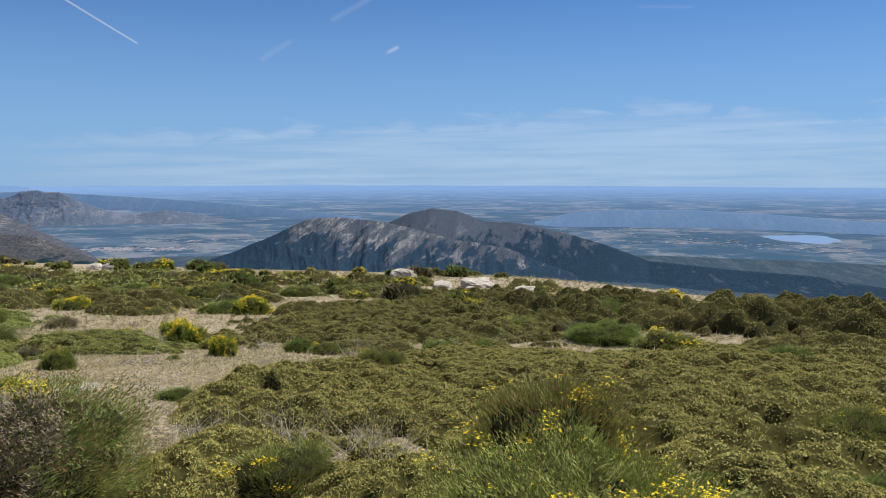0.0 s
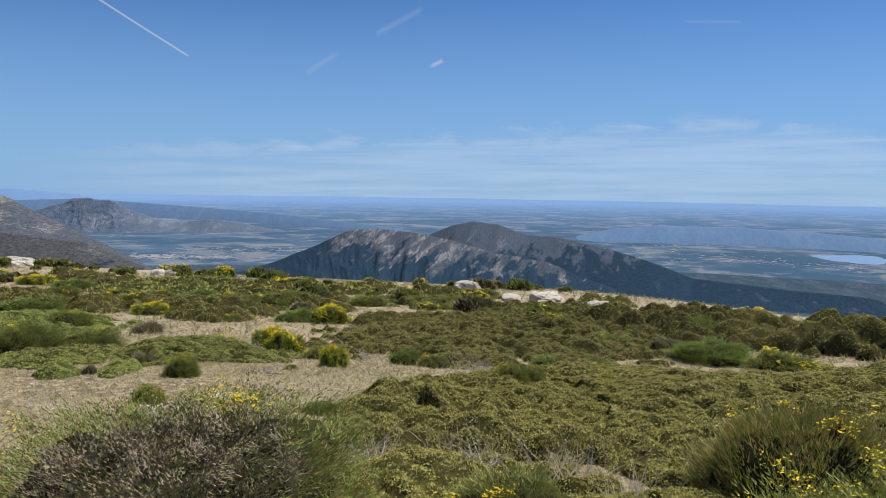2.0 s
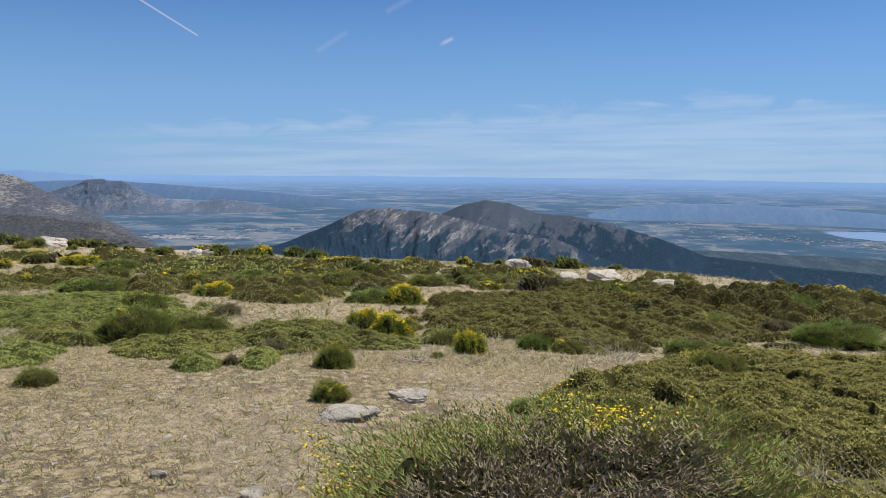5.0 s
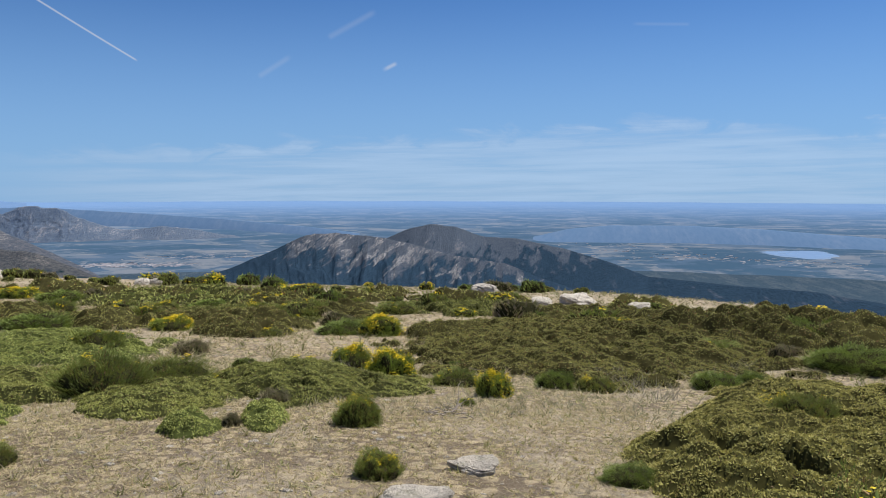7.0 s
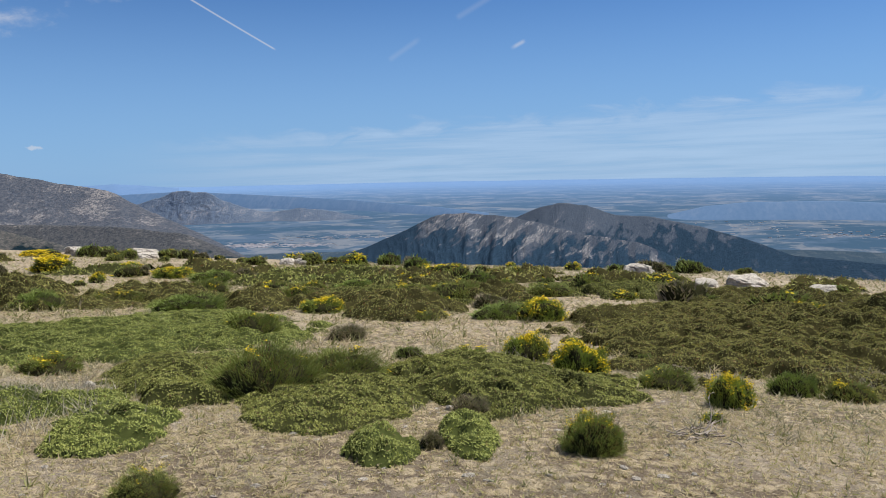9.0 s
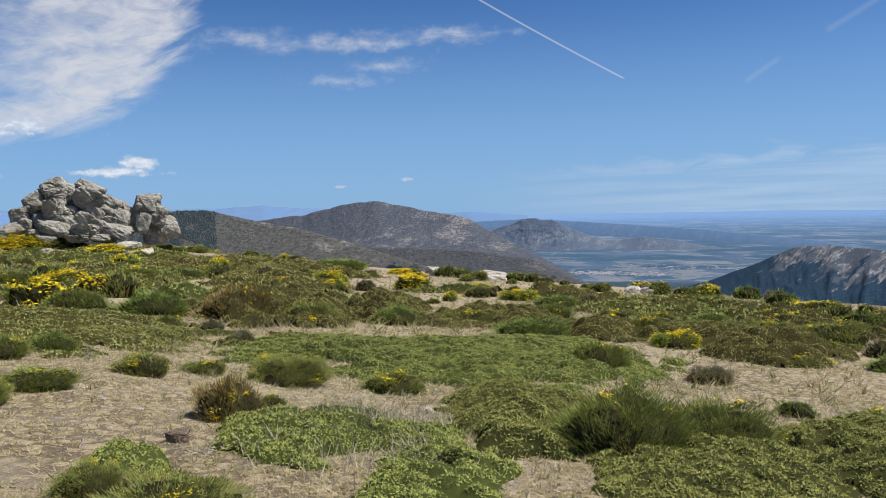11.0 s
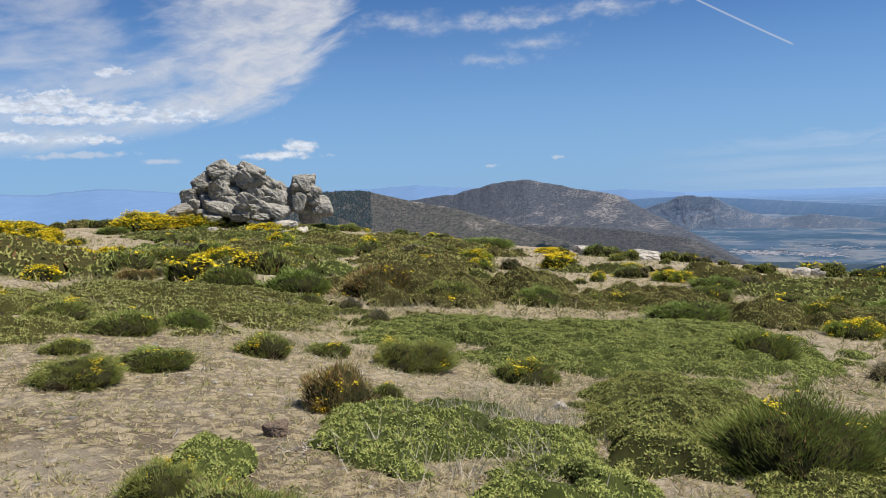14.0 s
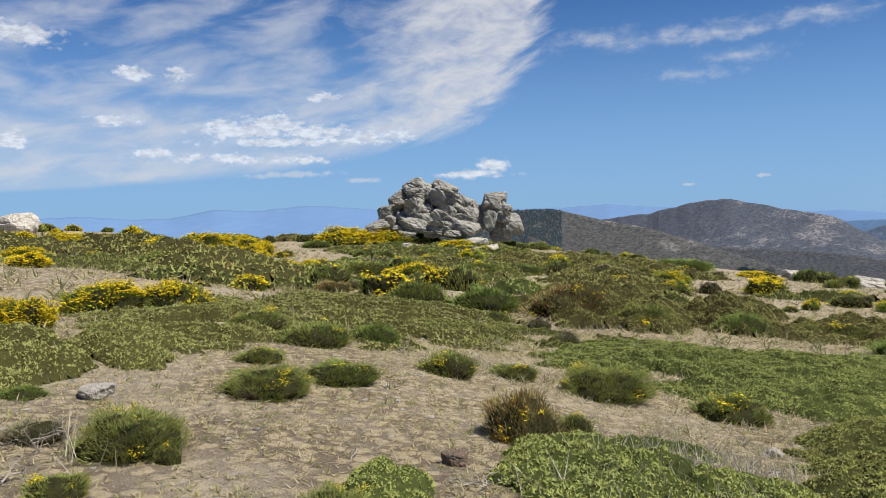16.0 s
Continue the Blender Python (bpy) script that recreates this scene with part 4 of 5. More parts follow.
broom(0.19, 11.67, 0.65, 0.28, GREEN)
broom(0.47, 21.09, 0.96, 0.56, GREEN)
broom(0.51, 16.26, 1.45, 0.41, DARK)
broom(2.11, 16.72, 0.73, 0.3, GREY)
broom(2.12, 14.77, 0.83, 0.28, GREY)
broom(-0.92, 21.4, 1.05, 0.46, FLOWERY_LIGHT)
broom(-3.99, 4.14, 0.36, 0.22, FLOWERY_LIGHT)
broom(-4.52, 5.71, 0.47, 0.32, FLOWERY_LIGHT)
broom(-6.7, 4.0, 0.43, 0.19, OLIVE)
broom(-5.55, 5.42, 0.19, 0.16, GREY)
broom(-2.34, 4.45, 0.46, 0.15, GREEN)
broom(-0.62, 6.57, 0.78, 0.43, OLIVE)
broom(-5.82, 8.79, 0.29, 0.25, GREY)
broom(-4.53, 12.63, 0.39, 0.19, GREEN)
broom(-5.6, 6.58, 0.36, 0.22, GREY)
broom(-25.1, 31.64, 0.99, 0.56, GOLDEN)
broom(3.62, 19.33, 2.35, 0.77, GREEN)
broom(-0.97, 7.71, 0.34, 0.25, GREEN)
broom(3.93, 13.75, 1.6, 0.45, FLOWERY_LIGHT)
broom(2.63, 14.4, 1.89, 0.53, GREEN)
broom(0.47, 21.85, 0.66, 0.47, GREEN)
broom(1.71, 15.61, 0.6, 0.43, GREY)
broom(-0.2, 1.79, 0.97, 0.36, OLIVE)
broom(4.13, 3.82, 0.89, 0.41, OLIVE)
broom(3.6, 2.17, 0.87, 0.24, GREEN)
broom(5.44, 10.17, 0.92, 0.45, GREEN)
broom(7.71, 12.83, 1.26, 0.35, OLIVE)
mat(-13.72, 12.40, 1.95, 3.14, 39, 0.3, GREEN_MAT)
mat(-9.74, 8.66, 0.89, 2.77, 36, 0.3, DULL)
mat(-7.13, 7.18, 0.80, 1.46, 27, 0.25, DULL)
mat(-6.30, 9.20, 0.96, 2.64, 18, 0.35, DULL)
mat(-5.21, 9.10, 0.83, 1.27, 12, 0.25, DULL)
mat(-5.87, 5.35, 0.27, 0.49, 25, 0.18, GREEN_MAT)
mat(-5.43, 5.84, 0.21, 0.60, 20, 0.18, GREEN_MAT)
mat(-7.96, 5.26, 0.48, 0.70, 40, 0.2, GREEN_MAT)
mat(-14.05, 27.64, 2.41, 2.21, 21, 0.3, DULL)
mat(-6.77, 28.20, 2.32, 2.59, 7, 0.4, DULL)
mat(-13.59, 12.92, 0.68, 3.11, 38, 0.3, GREEN_MAT)
mat(-9.02, 7.53, 0.53, 2.01, 37, 0.3, DULL)
mat(-5.81, 8.51, 1.14, 1.94, 10, 0.3, DULL)
mat(-6.74, 6.34, 0.62, 0.55, 24, 0.13, DULL)
mat(-18.34, 8.87, 1.93, 1.77, 62, 0.22, DULL)
mat(-13.38, 24.11, 3.40, 4.47, 21, 0.25, DULL)
mat(-9.33, 5.68, 0.94, 1.01, 51, 0.2, GREEN_MAT)
mat(-9.43, 4.03, 0.24, 0.44, 70, 0.15, GREEN_MAT)
mat(-15.13, 10.91, 2.05, 2.88, 49, 0.28, GREEN_MAT)
mat(-13.29, 13.72, 2.39, 3.73, 35, 0.3, GREEN_MAT)
mat(-9.22, 7.85, 0.70, 1.29, 35, 0.3, DULL)
mat(-17.32, 3.78, 1.59, 3.42, 84, 0.2, PALE)
mat(-21.21, 8.26, 2.36, 5.82, 70, 0.2, PALE)
mat(-34.65, 6.55, 3.02, 10.36, 82, 0.4, DULL)
mat(-41.26, 13.73, 1.62, 6.57, 73, 0.3, GREEN_MAT)
mat(-41.72, 20.06, 2.32, 6.03, 64, 0.4, DULL)
mat(-54.58, 26.28, 4.33, 3.19, 64, 0.4, DULL)
heath(-35.67, 24.05, 2.81, 9.75, 55, 0.4)
mat(-52.28, 20.44, 5.42, 3.09, 69, 0.4, DULL)
mat(-14.42, 2.83, 0.48, 1.64, 89, 0.3, PALE)
mat(-13.63, 1.83, 0.56, 1.48, 96, 0.28, PALE)
broom(-1.31, 22.26, 1.53, 0.44, FLOWERY)
heath(3.29, 21.53, 2.91, 3.93, -4, 0.75)
heath(8.41, 19.65, 3.31, 3.35, -17, 0.75)
heath(6.77, 13.08, 1.45, 2.20, -18, 0.35)
mat(-1.03, 9.44, 3.28, 2.98, 12, 0.28, YELLOWISH)
mat(4.28, 9.07, 2.65, 4.83, -13, 0.3, YELLOWISH)
mat(-1.12, 5.42, 1.81, 2.73, 18, 0.3, YELLOWISH)
mat(1.38, 5.65, 2.56, 3.54, 1, 0.32, YELLOWISH)
mat(3.99, 5.24, 1.46, 3.31, -17, 0.32, YELLOWISH)
broom(-0.85, 22.65, 1.40, 0.34, FLOWERY)
heath(-24.33, 15.89, 2.23, 6.18, 54, 0.6)
heath(-23.05, 19.16, 1.26, 5.21, 47, 0.5)
broom(-25.30, 24.78, 0.70, 0.39, FLOWERY)
broom(-59.04, 17.58, 3.34, 1.03, FLOWERY)
broom(-60.26, 22.38, 4.61, 1.08, FLOWERY)
broom(-55.51, 24.78, 2.70, 0.75, FLOWERY)
heath(-44.99, 29.07, 5.71, 7.58, 56, 0.5)
broom(-44.26, 35.24, 4.32, 0.86, GREEN)
broom(-28.50, 9.19, 1.11, 0.38, GREY)
broom(-21.87, 27.11, 1.87, 0.50, GREEN)
mat(-18.04, 30.90, 3.15, 4.86, 24, 0.3, DULL)
broom(-26.68, 0.88, 1.19, 0.40, GOLDEN)
broom(-42.40, 2.13, 1.67, 0.53, GOLDEN)
broom(-49.01, 4.16, 2.01, 0.52, GOLDEN)
broom(-37.92, -0.44, 1.82, 0.61, GOLDEN_HALF)
broom(-54.25, 7.47, 2.96, 0.66, GOLDEN_HALF)
broom(-48.98, 9.29, 2.41, 0.72, GOLDEN)
heath(-32.17, 6.55, 2.26, 6.78, 82, 0.5)
heath(-41.22, 3.90, 3.61, 8.67, 88, 0.4)
broom(-35.88, 12.09, 2.55, 0.66, DARK)
broom(-59.44, 17.58, 2.38, 0.71, GOLDEN)
broom(-27.75, 8.46, 1.28, 0.32, GREY)
mat(-1.17, 2.07, 1.02, 1.11, 28, 0.3, YELLOWISH)
mat(0.93, 1.72, 1.26, 0.64, 7, 0.28, YELLOWISH)
mat(2.93, 2.14, 1.11, 0.72, -15, 0.28, YELLOWISH)
mat(7.15, 12.67, 1.63, 4.17, -20, 0.3, YELLOWISH)
broom(-58.27, 20.30, 1.51, 0.56, GOLDEN)
broom(-63.90, 23.96, 2.21, 0.66, GOLDEN)
broom(-59.02, 23.98, 1.07, 0.45, GOLDEN)
broom(-57.18, 24.77, 1.45, 0.56, GOLDEN)
broom(-55.76, 25.72, 1.42, 0.51, GOLDEN)
broom(-54.17, 26.79, 1.40, 0.47, GOLDEN_HALF)
broom(-59.28, 17.16, 1.67, 0.64, GOLDEN)
broom(-58.81, 18.47, 1.43, 0.52, DARK)
broom(-59.39, 16.39, 1.43, 0.48, DARK)
broom(-60.28, 31.22, 1.50, 0.53, GREEN)
broom(-58.44, 31.62, 1.71, 0.51, GREEN)
broom(-58.51, 18.96, 1.03, 0.40, GOLDEN_HALF)
broom(-56.22, 20.24, 2.28, 0.46, GREEN)
broom(-51.00, 21.04, 2.43, 0.56, DARK)
broom(-48.85, 22.76, 2.37, 0.61, GREEN)
broom(-57.30, 15.41, 2.61, 0.60, GREEN)
broom(-50.70, 16.88, 2.66, 0.53, OLIVE)
broom(-51.53, 26.90, 2.21, 0.52, OLIVE)
broom(-44.06, 16.32, 1.74, 0.52, GOLDEN_HALF)
broom(-49.62, 28.36, 2.16, 0.58, DARK)
broom(-47.55, 29.18, 2.09, 0.49, OLIVE)
broom(-48.51, 35.07, 2.23, 0.45, FLOWERY)
broom(-41.17, 37.70, 1.99, 0.46, GOLDEN)
broom(-37.54, 35.73, 1.21, 0.36, GOLDEN)
heath(6.0, 18.5, 3.6, 1.8, -15, 0.85)
heath(10.5, 17.0, 3.4, 2.0, -25, 0.85)
heath(14.0, 14.5, 3.4, 2.2, -35, 0.85)
heath(1.8, 20.5, 2.4, 1.6, 0, 0.75)
broom(-65.19, 19.4, 3.0, 1.01, GOLDEN)
broom(-60.35, 22.02, 3.78, 1.13, GOLDEN)
broom(-59.47, 24.63, 1.89, 0.58, GOLDEN_HALF)
broom(-55.1, 24.73, 2.35, 0.70, GOLDEN)
broom(-52.95, 25.91, 1.68, 0.57, FLOWERY)
broom(-45.81, 4.01, 1.8, 0.58, GOLDEN)
broom(-51.19, 6.85, 2.15, 0.64, GOLDEN_HALF)
broom(-55.28, 8.89, 1.99, 0.72, FLOWERY)
broom(-48.2, 9.6, 2.65, 1.08, GOLDEN)
broom(-38.04, 8.07, 1.24, 0.65, GOLDEN_HALF)
broom(-34.52, 8.64, 1.28, 0.51, GOLDEN)
broom(-36.26, 10.02, 1.3, 0.51, GOLDEN)
broom(-34.33, 3.53, 1.08, 0.42, GOLDEN_HALF)
broom(-32.45, 4.22, 1.4, 0.42, DARK)
broom(-58.41, 30.53, 1.73, 0.66, GREEN)
broom(-58.72, 33.31, 2.44, 0.73, DARK)
broom(-38.93, 19.3, 1.62, 0.56, DARK)
broom(-36.27, -0.27, 1.34, 0.63, GOLDEN)
broom(-38.78, 0.91, 2.16, 0.65, GOLDEN)
broom(-39.95, 2.6, 2.04, 0.63, GOLDEN_HALF)
broom(-39.2, 4.17, 1.65, 0.66, GOLDEN)
broom(-47.41, 7.08, 3.65, 1.09, GOLDEN_HALF)
broom(-43.48, 9.01, 1.72, 0.90, GOLDEN)
broom(-28.51, 0.66, 1.5, 0.45, GOLDEN_HALF)
broom(-29.1, 2.26, 1.19, 0.43, OLIVE)
broom(-29.98, 3.82, 1.41, 0.42, DARK)
broom(-60.07, 17.95, 4.49, 1.35, GOLDEN)


# ---- rocks ----
def boulder_mesh(seed, mat, rows=30, cols=44):
    """A granite block: the inside of a dozen joint planes, its edges worn round, its faces pitted."""
    rng = np.random.default_rng(seed)
    d = ball(rows, cols)
    planes = np.concatenate([np.eye(3), -np.eye(3)]) + rng.normal(size=(6, 3)) * 0.2
    planes = np.concatenate([planes, rng.normal(size=(7, 3))])
    planes /= np.linalg.norm(planes, axis=1, keepdims=True)
    worn = rng.uniform(5.5, 11.0)
    far = np.concatenate([rng.uniform(0.80, 0.98, 6), rng.uniform(0.82, 1.05, 7)])
    p = d * (((np.clip(d @ planes.T, 0, None) / far) ** worn).sum(-1) ** (-1 / worn))[..., None]
    crack = np.exp(-((noise3(p, 1.4, seed + 7) / 0.035) ** 2))
    p = p * (1 + 0.17 * noise3(p, 1.8, seed) + 0.13 * noise3(p, 4.3, seed + 2) + 0.09 * noise3(p, 9, seed + 4) - 0.14 * crack)[..., None]
    i, j = np.meshgrid(np.arange(rows - 1), np.arange(cols), indexing="ij")
    a, b = i * cols + j, i * cols + (j + 1) % cols
    return tri_mesh("boulder", p.reshape(-1, 3), np.stack([a, b, b + cols, a + cols], -1).reshape(-1, 4), [mat], False)


shapes = {}


def shape_of(kind, mat):
    if (kind, mat.name) not in shapes:
        shapes[kind, mat.name] = boulder_mesh(300 + kind, mat)
    return shapes[kind, mat.name]


# The tor: blocks given by how far right of its middle, how high, and their width and height, seen square on.
TOR_X, TOR_Y = -59.0, 25.5
TOR_RIGHT, TOR_BACK = Vector((0.358, 0.934, 0)), Vector((-0.934, 0.358, 0))


def tor_block(parent, name, right, up, wide, high, deep, back, tilt=0.0, kind=0, label=""):
    ob = new(name, shape_of(kind % 9, GRANITE))
    ob.parent = parent
    spot = TOR_RIGHT * right + TOR_BACK * back
    spin = math.degrees(math.atan2(TOR_RIGHT.y, TOR_RIGHT.x))
    ob.matrix_basis = Matrix.Translation((spot.x, spot.y, up)) @ pose(0, 0, 0, 0, 0, spin) @ pose(0, 0, 0, 0, tilt, 0) @ Matrix.Diagonal((wide / 2, deep / 2, high / 2, 1))
    return tagged(ob, label)


tor = tagged(new("rock_tor"), "grey lichened granite tor of piled boulders", "rock outcrop")
tor.location = (TOR_X, TOR_Y, -0.62)
tor_block(tor, "boulder", -2.03, 3.77, 2.04, 1.43, 1.85, 0.90, -22, 0)
tor_block(tor, "boulder", -1.35, 3.49, 1.43, 1.26, 1.30, 0.70, -10, 1)
tor_block(tor, "boulder", -0.18, 2.96, 2.11, 1.83, 1.92, 0.10, 22, 2)
tor_block(tor, "boulder", 0.21, 3.55, 2.28, 1.14, 2.07, 0.90, 30, 3)
tor_block(tor, "boulder", 1.33, 2.54, 1.71, 1.26, 1.55, 0.40, 35, 4)
tor_block(tor, "boulder", 1.02, 2.22, 1.63, 1.08, 1.48, 0.10, 26, 5)
tor_block(tor, "boulder", 0.21, 1.84, 1.56, 1.43, 1.42, -0.10, 20, 6)
tor_block(tor, "boulder", 1.91, 1.49, 1.50, 1.30, 1.36, -0.10, 14, 7)
tor_block(tor, "boulder", -2.16, 2.09, 1.76, 1.83, 1.66, 0.00, -4, 8)
tor_block(tor, "boulder", -1.19, 2.09, 1.18, 0.85, 1.07, -0.10, 8, 9)
tor_block(tor, "boulder", -1.33, 1.48, 1.26, 0.95, 1.15, -0.30, 0, 10)
tor_block(tor, "boulder", -0.49, 1.48, 1.36, 1.36, 1.24, -0.30, 16, 11)
tor_block(tor, "boulder", -3.28, 2.74, 1.66, 1.50, 1.51, 0.80, -25, 12)
tor_block(tor, "boulder", -4.23, 1.87, 1.59, 1.33, 1.45, 0.90, -10, 13)
tor_block(tor, "boulder", -4.96, 0.89, 2.11, 1.18, 1.92, 0.20, -22, 14)
tor_block(tor, "boulder", -3.91, 1.26, 0.91, 0.98, 0.89, 0.10, 0, 15)
tor_block(tor, "boulder", -2.09, 0.87, 2.15, 1.08, 1.95, -0.60, 4, 16)
tor_block(tor, "boulder", -0.35, 0.67, 2.21, 1.21, 2.01, -0.70, 6, 17)
tor_block(tor, "boulder", -1.16, 0.98, 1.04, 0.65, 0.95, -0.60, 0, 18)
tor_block(tor, "boulder", 1.61, 0.73, 2.21, 1.08, 2.01, -0.50, 10, 19)
tor_block(tor, "boulder", 1.15, 1.37, 0.98, 0.85, 0.89, -0.30, 10, 20)
tor_block(tor, "boulder", -3.35, 0.75, 0.98, 0.55, 0.89, -0.40, 0, 21)
tor_block(tor, "boulder", -1.89, 2.82, 1.46, 1.14, 1.33, 0.50, -8, 22)
tor_block(tor, "boulder", -0.91, 3.38, 1.14, 1.46, 1.33, 0.60, 4, 23)
tor_block(tor, "boulder", 0.35, 1.15, 1.46, 0.98, 1.33, -0.40, 10, 24)
tor_block(tor, "boulder", -2.86, 1.42, 1.14, 0.98, 1.04, 0.30, 0, 25)
tor_block(tor, "boulder", -0.77, 0.24, 1.79, 0.65, 1.63, -1.00, 0, 26)
tor_block(tor, "boulder", 0.63, 0.24, 1.63, 0.65, 1.48, -1.00, 4, 27)
tor_block(tor, "boulder", -2.72, 0.38, 1.46, 0.58, 1.33, -0.90, 0, 28)
tor_block(tor, "boulder", -1.05, 1.70, 5.38, 4.07, 4.00, 2.30, 4, 29)
tor_block(tor, "boulder", -2.44, 1.35, 4.24, 3.09, 3.85, 2.20, -6, 30)
tor_block(tor, "boulder", 0.63, 1.08, 3.91, 2.44, 3.55, 2.00, 12, 31)
pillar = tagged(new("rock_pillar"), "leaning granite pillar with a pale slab beside the tor", "rock outcrop")
pillar.location = (TOR_X, TOR_Y, -0.62)
tor_block(pillar, "boulder", 3.91, 2.40, 2.07, 1.85, 1.96, 0.50, 8, 3)
tor_block(pillar, "boulder", 4.33, 1.70, 1.92, 1.63, 1.82, 0.40, 10, 4)
tor_block(pillar, "boulder", 5.10, 0.87, 1.78, 2.07, 1.68, 0.50, -4, 5)
tor_block(pillar, "boulder", 4.33, 0.73, 2.07, 1.92, 1.96, 0.90, 0, 6)
tor_block(pillar, "boulder", 2.61, 1.40, 0.92, 1.75, 1.26, 0.70, 4, 7)
tor_block(pillar, "slab", 3.35, 1.13, 0.92, 1.85, 0.55, -0.35, 4, 2, "upright flat pale slab")


def rock(x, y, wide, high, kind, mat=None):
    ob = new("granite_rock", shape_of(kind % 9, mat or PALE_GRANITE))
    ob.matrix_basis = pose(x, y, float(land(x, y)) + 0.2 * high, 0, 0, 47 * kind) @ Matrix.Diagonal((wide / 2, wide * 0.4, high * 0.7, 1))
    return tagged(ob, "pale weathered granite rock lying on the heath", "rock", "granite rocks on the heath")


rock(-5.94, 35.33, 1.5, 0.62, 0)
rock(-1.93, 31.49, 1.7, 0.46, 1)
rock(0.27, 28.81, 1.1, 0.38, 2)
rock(-24.27, 39.31, 0.92, 0.40, 3)
rock(-13.87, 33.59, 0.72, 0.25, 4)
rock(-12.22, 31.32, 0.73, 0.21, 5)
rock(-3.26, 30.65, 1.13, 0.30, 6)
rock(-1.49, 27.86, 1.09, 0.23, 7)
rock(0.19, 25.19, 0.24, 0.21, 8)
rock(-35.77, 41.03, 1.65, 0.45, 9)
rock(-23.40, 30.80, 1.13, 0.25, 10)
rock(-24.68, 39.85, 0.88, 0.38, 11)
rock(-14.50, 32.59, 0.74, 0.25, 12)
rock(-14.91, 31.19, 0.48, 0.14, 13)
rock(-25.05, 38.95, 1.04, 0.49, 14)
rock(-39.47, 39.59, 1.46, 0.66, 15)
rock(-37.37, 43.06, 1.65, 0.53, 16)
rock(-54.49, 42.99, 1.84, 0.46, 17)
rock(-26.01, 42.38, 1.22, 0.31, 18)
rock(-51.56, 27.70, 1.27, 0.33, 19)
rock(-58.12, -2.38, 2.63, 1.50, 20)
rock(-42.69, 42.47, 1.57, 0.57, 21)
rock(-41.88, 39.99, 0.68, 0.30, 22)
rock(-14.35, 2.46, 0.15, 0.08, 23)
rock(-11.81, 2.56, 0.16, 0.08, 24)
rock(-9.44, 6.73, 0.09, 0.05, 25)
rock(-3.38, 4.45, 0.36, 0.08, 26)
rock(-3.66, 3.61, 0.52, 0.09, 27)
rock(-10.32, 7.63, 0.16, 0.09, 41)
rock(-11.84, 2.57, 0.34, 0.10, 42)
rock(-3.67, 1.62, 0.15, 0.07, 28)
rock(-3.58, 1.86, 0.14, 0.06, 29)
rock(-4.23, 1.98, 0.11, 0.04, 30)
rock(-9.35, 6.62, 0.08, 0.06, 32)
rock(-5.83, 6.74, 0.08, 0.04, 34)
rock(-9.86, 4.60, 0.17, 0.10, 35, BROWN_STONE)
rock(-56.75, 27.01, 2.08, 0.86, 36)
rock(-53.50, 26.66, 1.32, 0.69, 37)
rock(-49.77, 26.59, 0.99, 0.40, 38)
rock(-56.90, 21.68, 0.81, 0.27, 39)
rock(-53.01, 25.37, 0.91, 0.52, 40)


# ---- scatter over the heath: far shrubs, dry grass, pebbles, dead wood ----
rng = np.random.default_rng(77)
FAR_MIX = [GREEN, OLIVE, DARK, FLOWERY, GREY, OLIVE]
GOLD_MIX = [GOLDEN, GOLDEN_HALF, OLIVE, GREEN, GOLDEN_HALF, FLOWERY]


def covered(x, y):
    """How thickly shrubs stand at a place, 0 to 1: bare lanes and dense stands."""
    return vnoise(x / 6.5 + 3, y / 4.0, 91) * 0.6 + vnoise(x / 2.2, y / 2.0, 92) * 0.4


far_ones = []  # (parts of a built bush, its pose) for the shrubs too far off to count


def scatter_far(count, x0, x1, y0, y1, mix, low, high, near=21):
    made = 0
    for _ in range(count * 6):
        x, y = rng.uniform(x0, x1), rng.uniform(y0, y1)
        if made >= count:
            break
        if y > 44 - 2.2 * max(x + 2, 0) or math.hypot(x + 3, y) < near or covered(x, y) < 0.45 or math.hypot(x + 60, y - 25) < 6:
            continue
        w = rng.uniform(low, high)
        h, tone = w * rng.uniform(0.4, 0.58), mix[int(rng.integers(len(mix)))]
        key = (tone["name"], "far", made % 2)
        made += 1
        if key not in templates:
            put_plant(key, lambda: broom_template(tone, "far", 100 + len(templates)), x, y, w, h, made)
        else:
            far_ones.append((templates[key].children, pose(x, y, float(land(x, y)) - 0.03, 0, 0, (made * 137.5) % 360) @ Matrix.Diagonal((w, w, h, 1))))


def join_far():
    """One mass of far shrubs out of the parts of those that stand already."""
    verts, faces, slots, mats, base = [], [], [], [], 0
    for children, m in far_ones:
        m = np.array(m)
        for child in children:
            me = child.data
            co = np.empty(3 * len(me.vertices), np.float32)
            me.vertices.foreach_get("co", co)
            loops = np.empty(len(me.loops), np.int32)
            me.loops.foreach_get("vertex_index", loops)
            f = loops.reshape(len(me.polygons), -1)
            f = f if f.shape[1] == 3 else np.concatenate([f[:, :3], f[:, [0, 2, 3]]])
            if me.materials[0] not in mats:
                mats.append(me.materials[0])
            verts.append(co.reshape(-1, 3) @ m[:3, :3].T + m[:3, 3])
            faces.append(f + base)
            slots.append(np.full(len(f), mats.index(me.materials[0])))
            base += len(co) // 3
    tagged(new("far_shrubs", tri_mesh("far_shrubs", np.concatenate(verts), np.concatenate(faces), mats, False, np.concatenate(slots))), "far broom shrubs scattered over the heath", "shrubs", kind="stuff")


scatter_far(70, -42, 8, 17, 44, FAR_MIX, 0.7, 1.9)
scatter_far(26, -18, 6, 24, 36, FAR_MIX, 0.5, 1.3, 15)
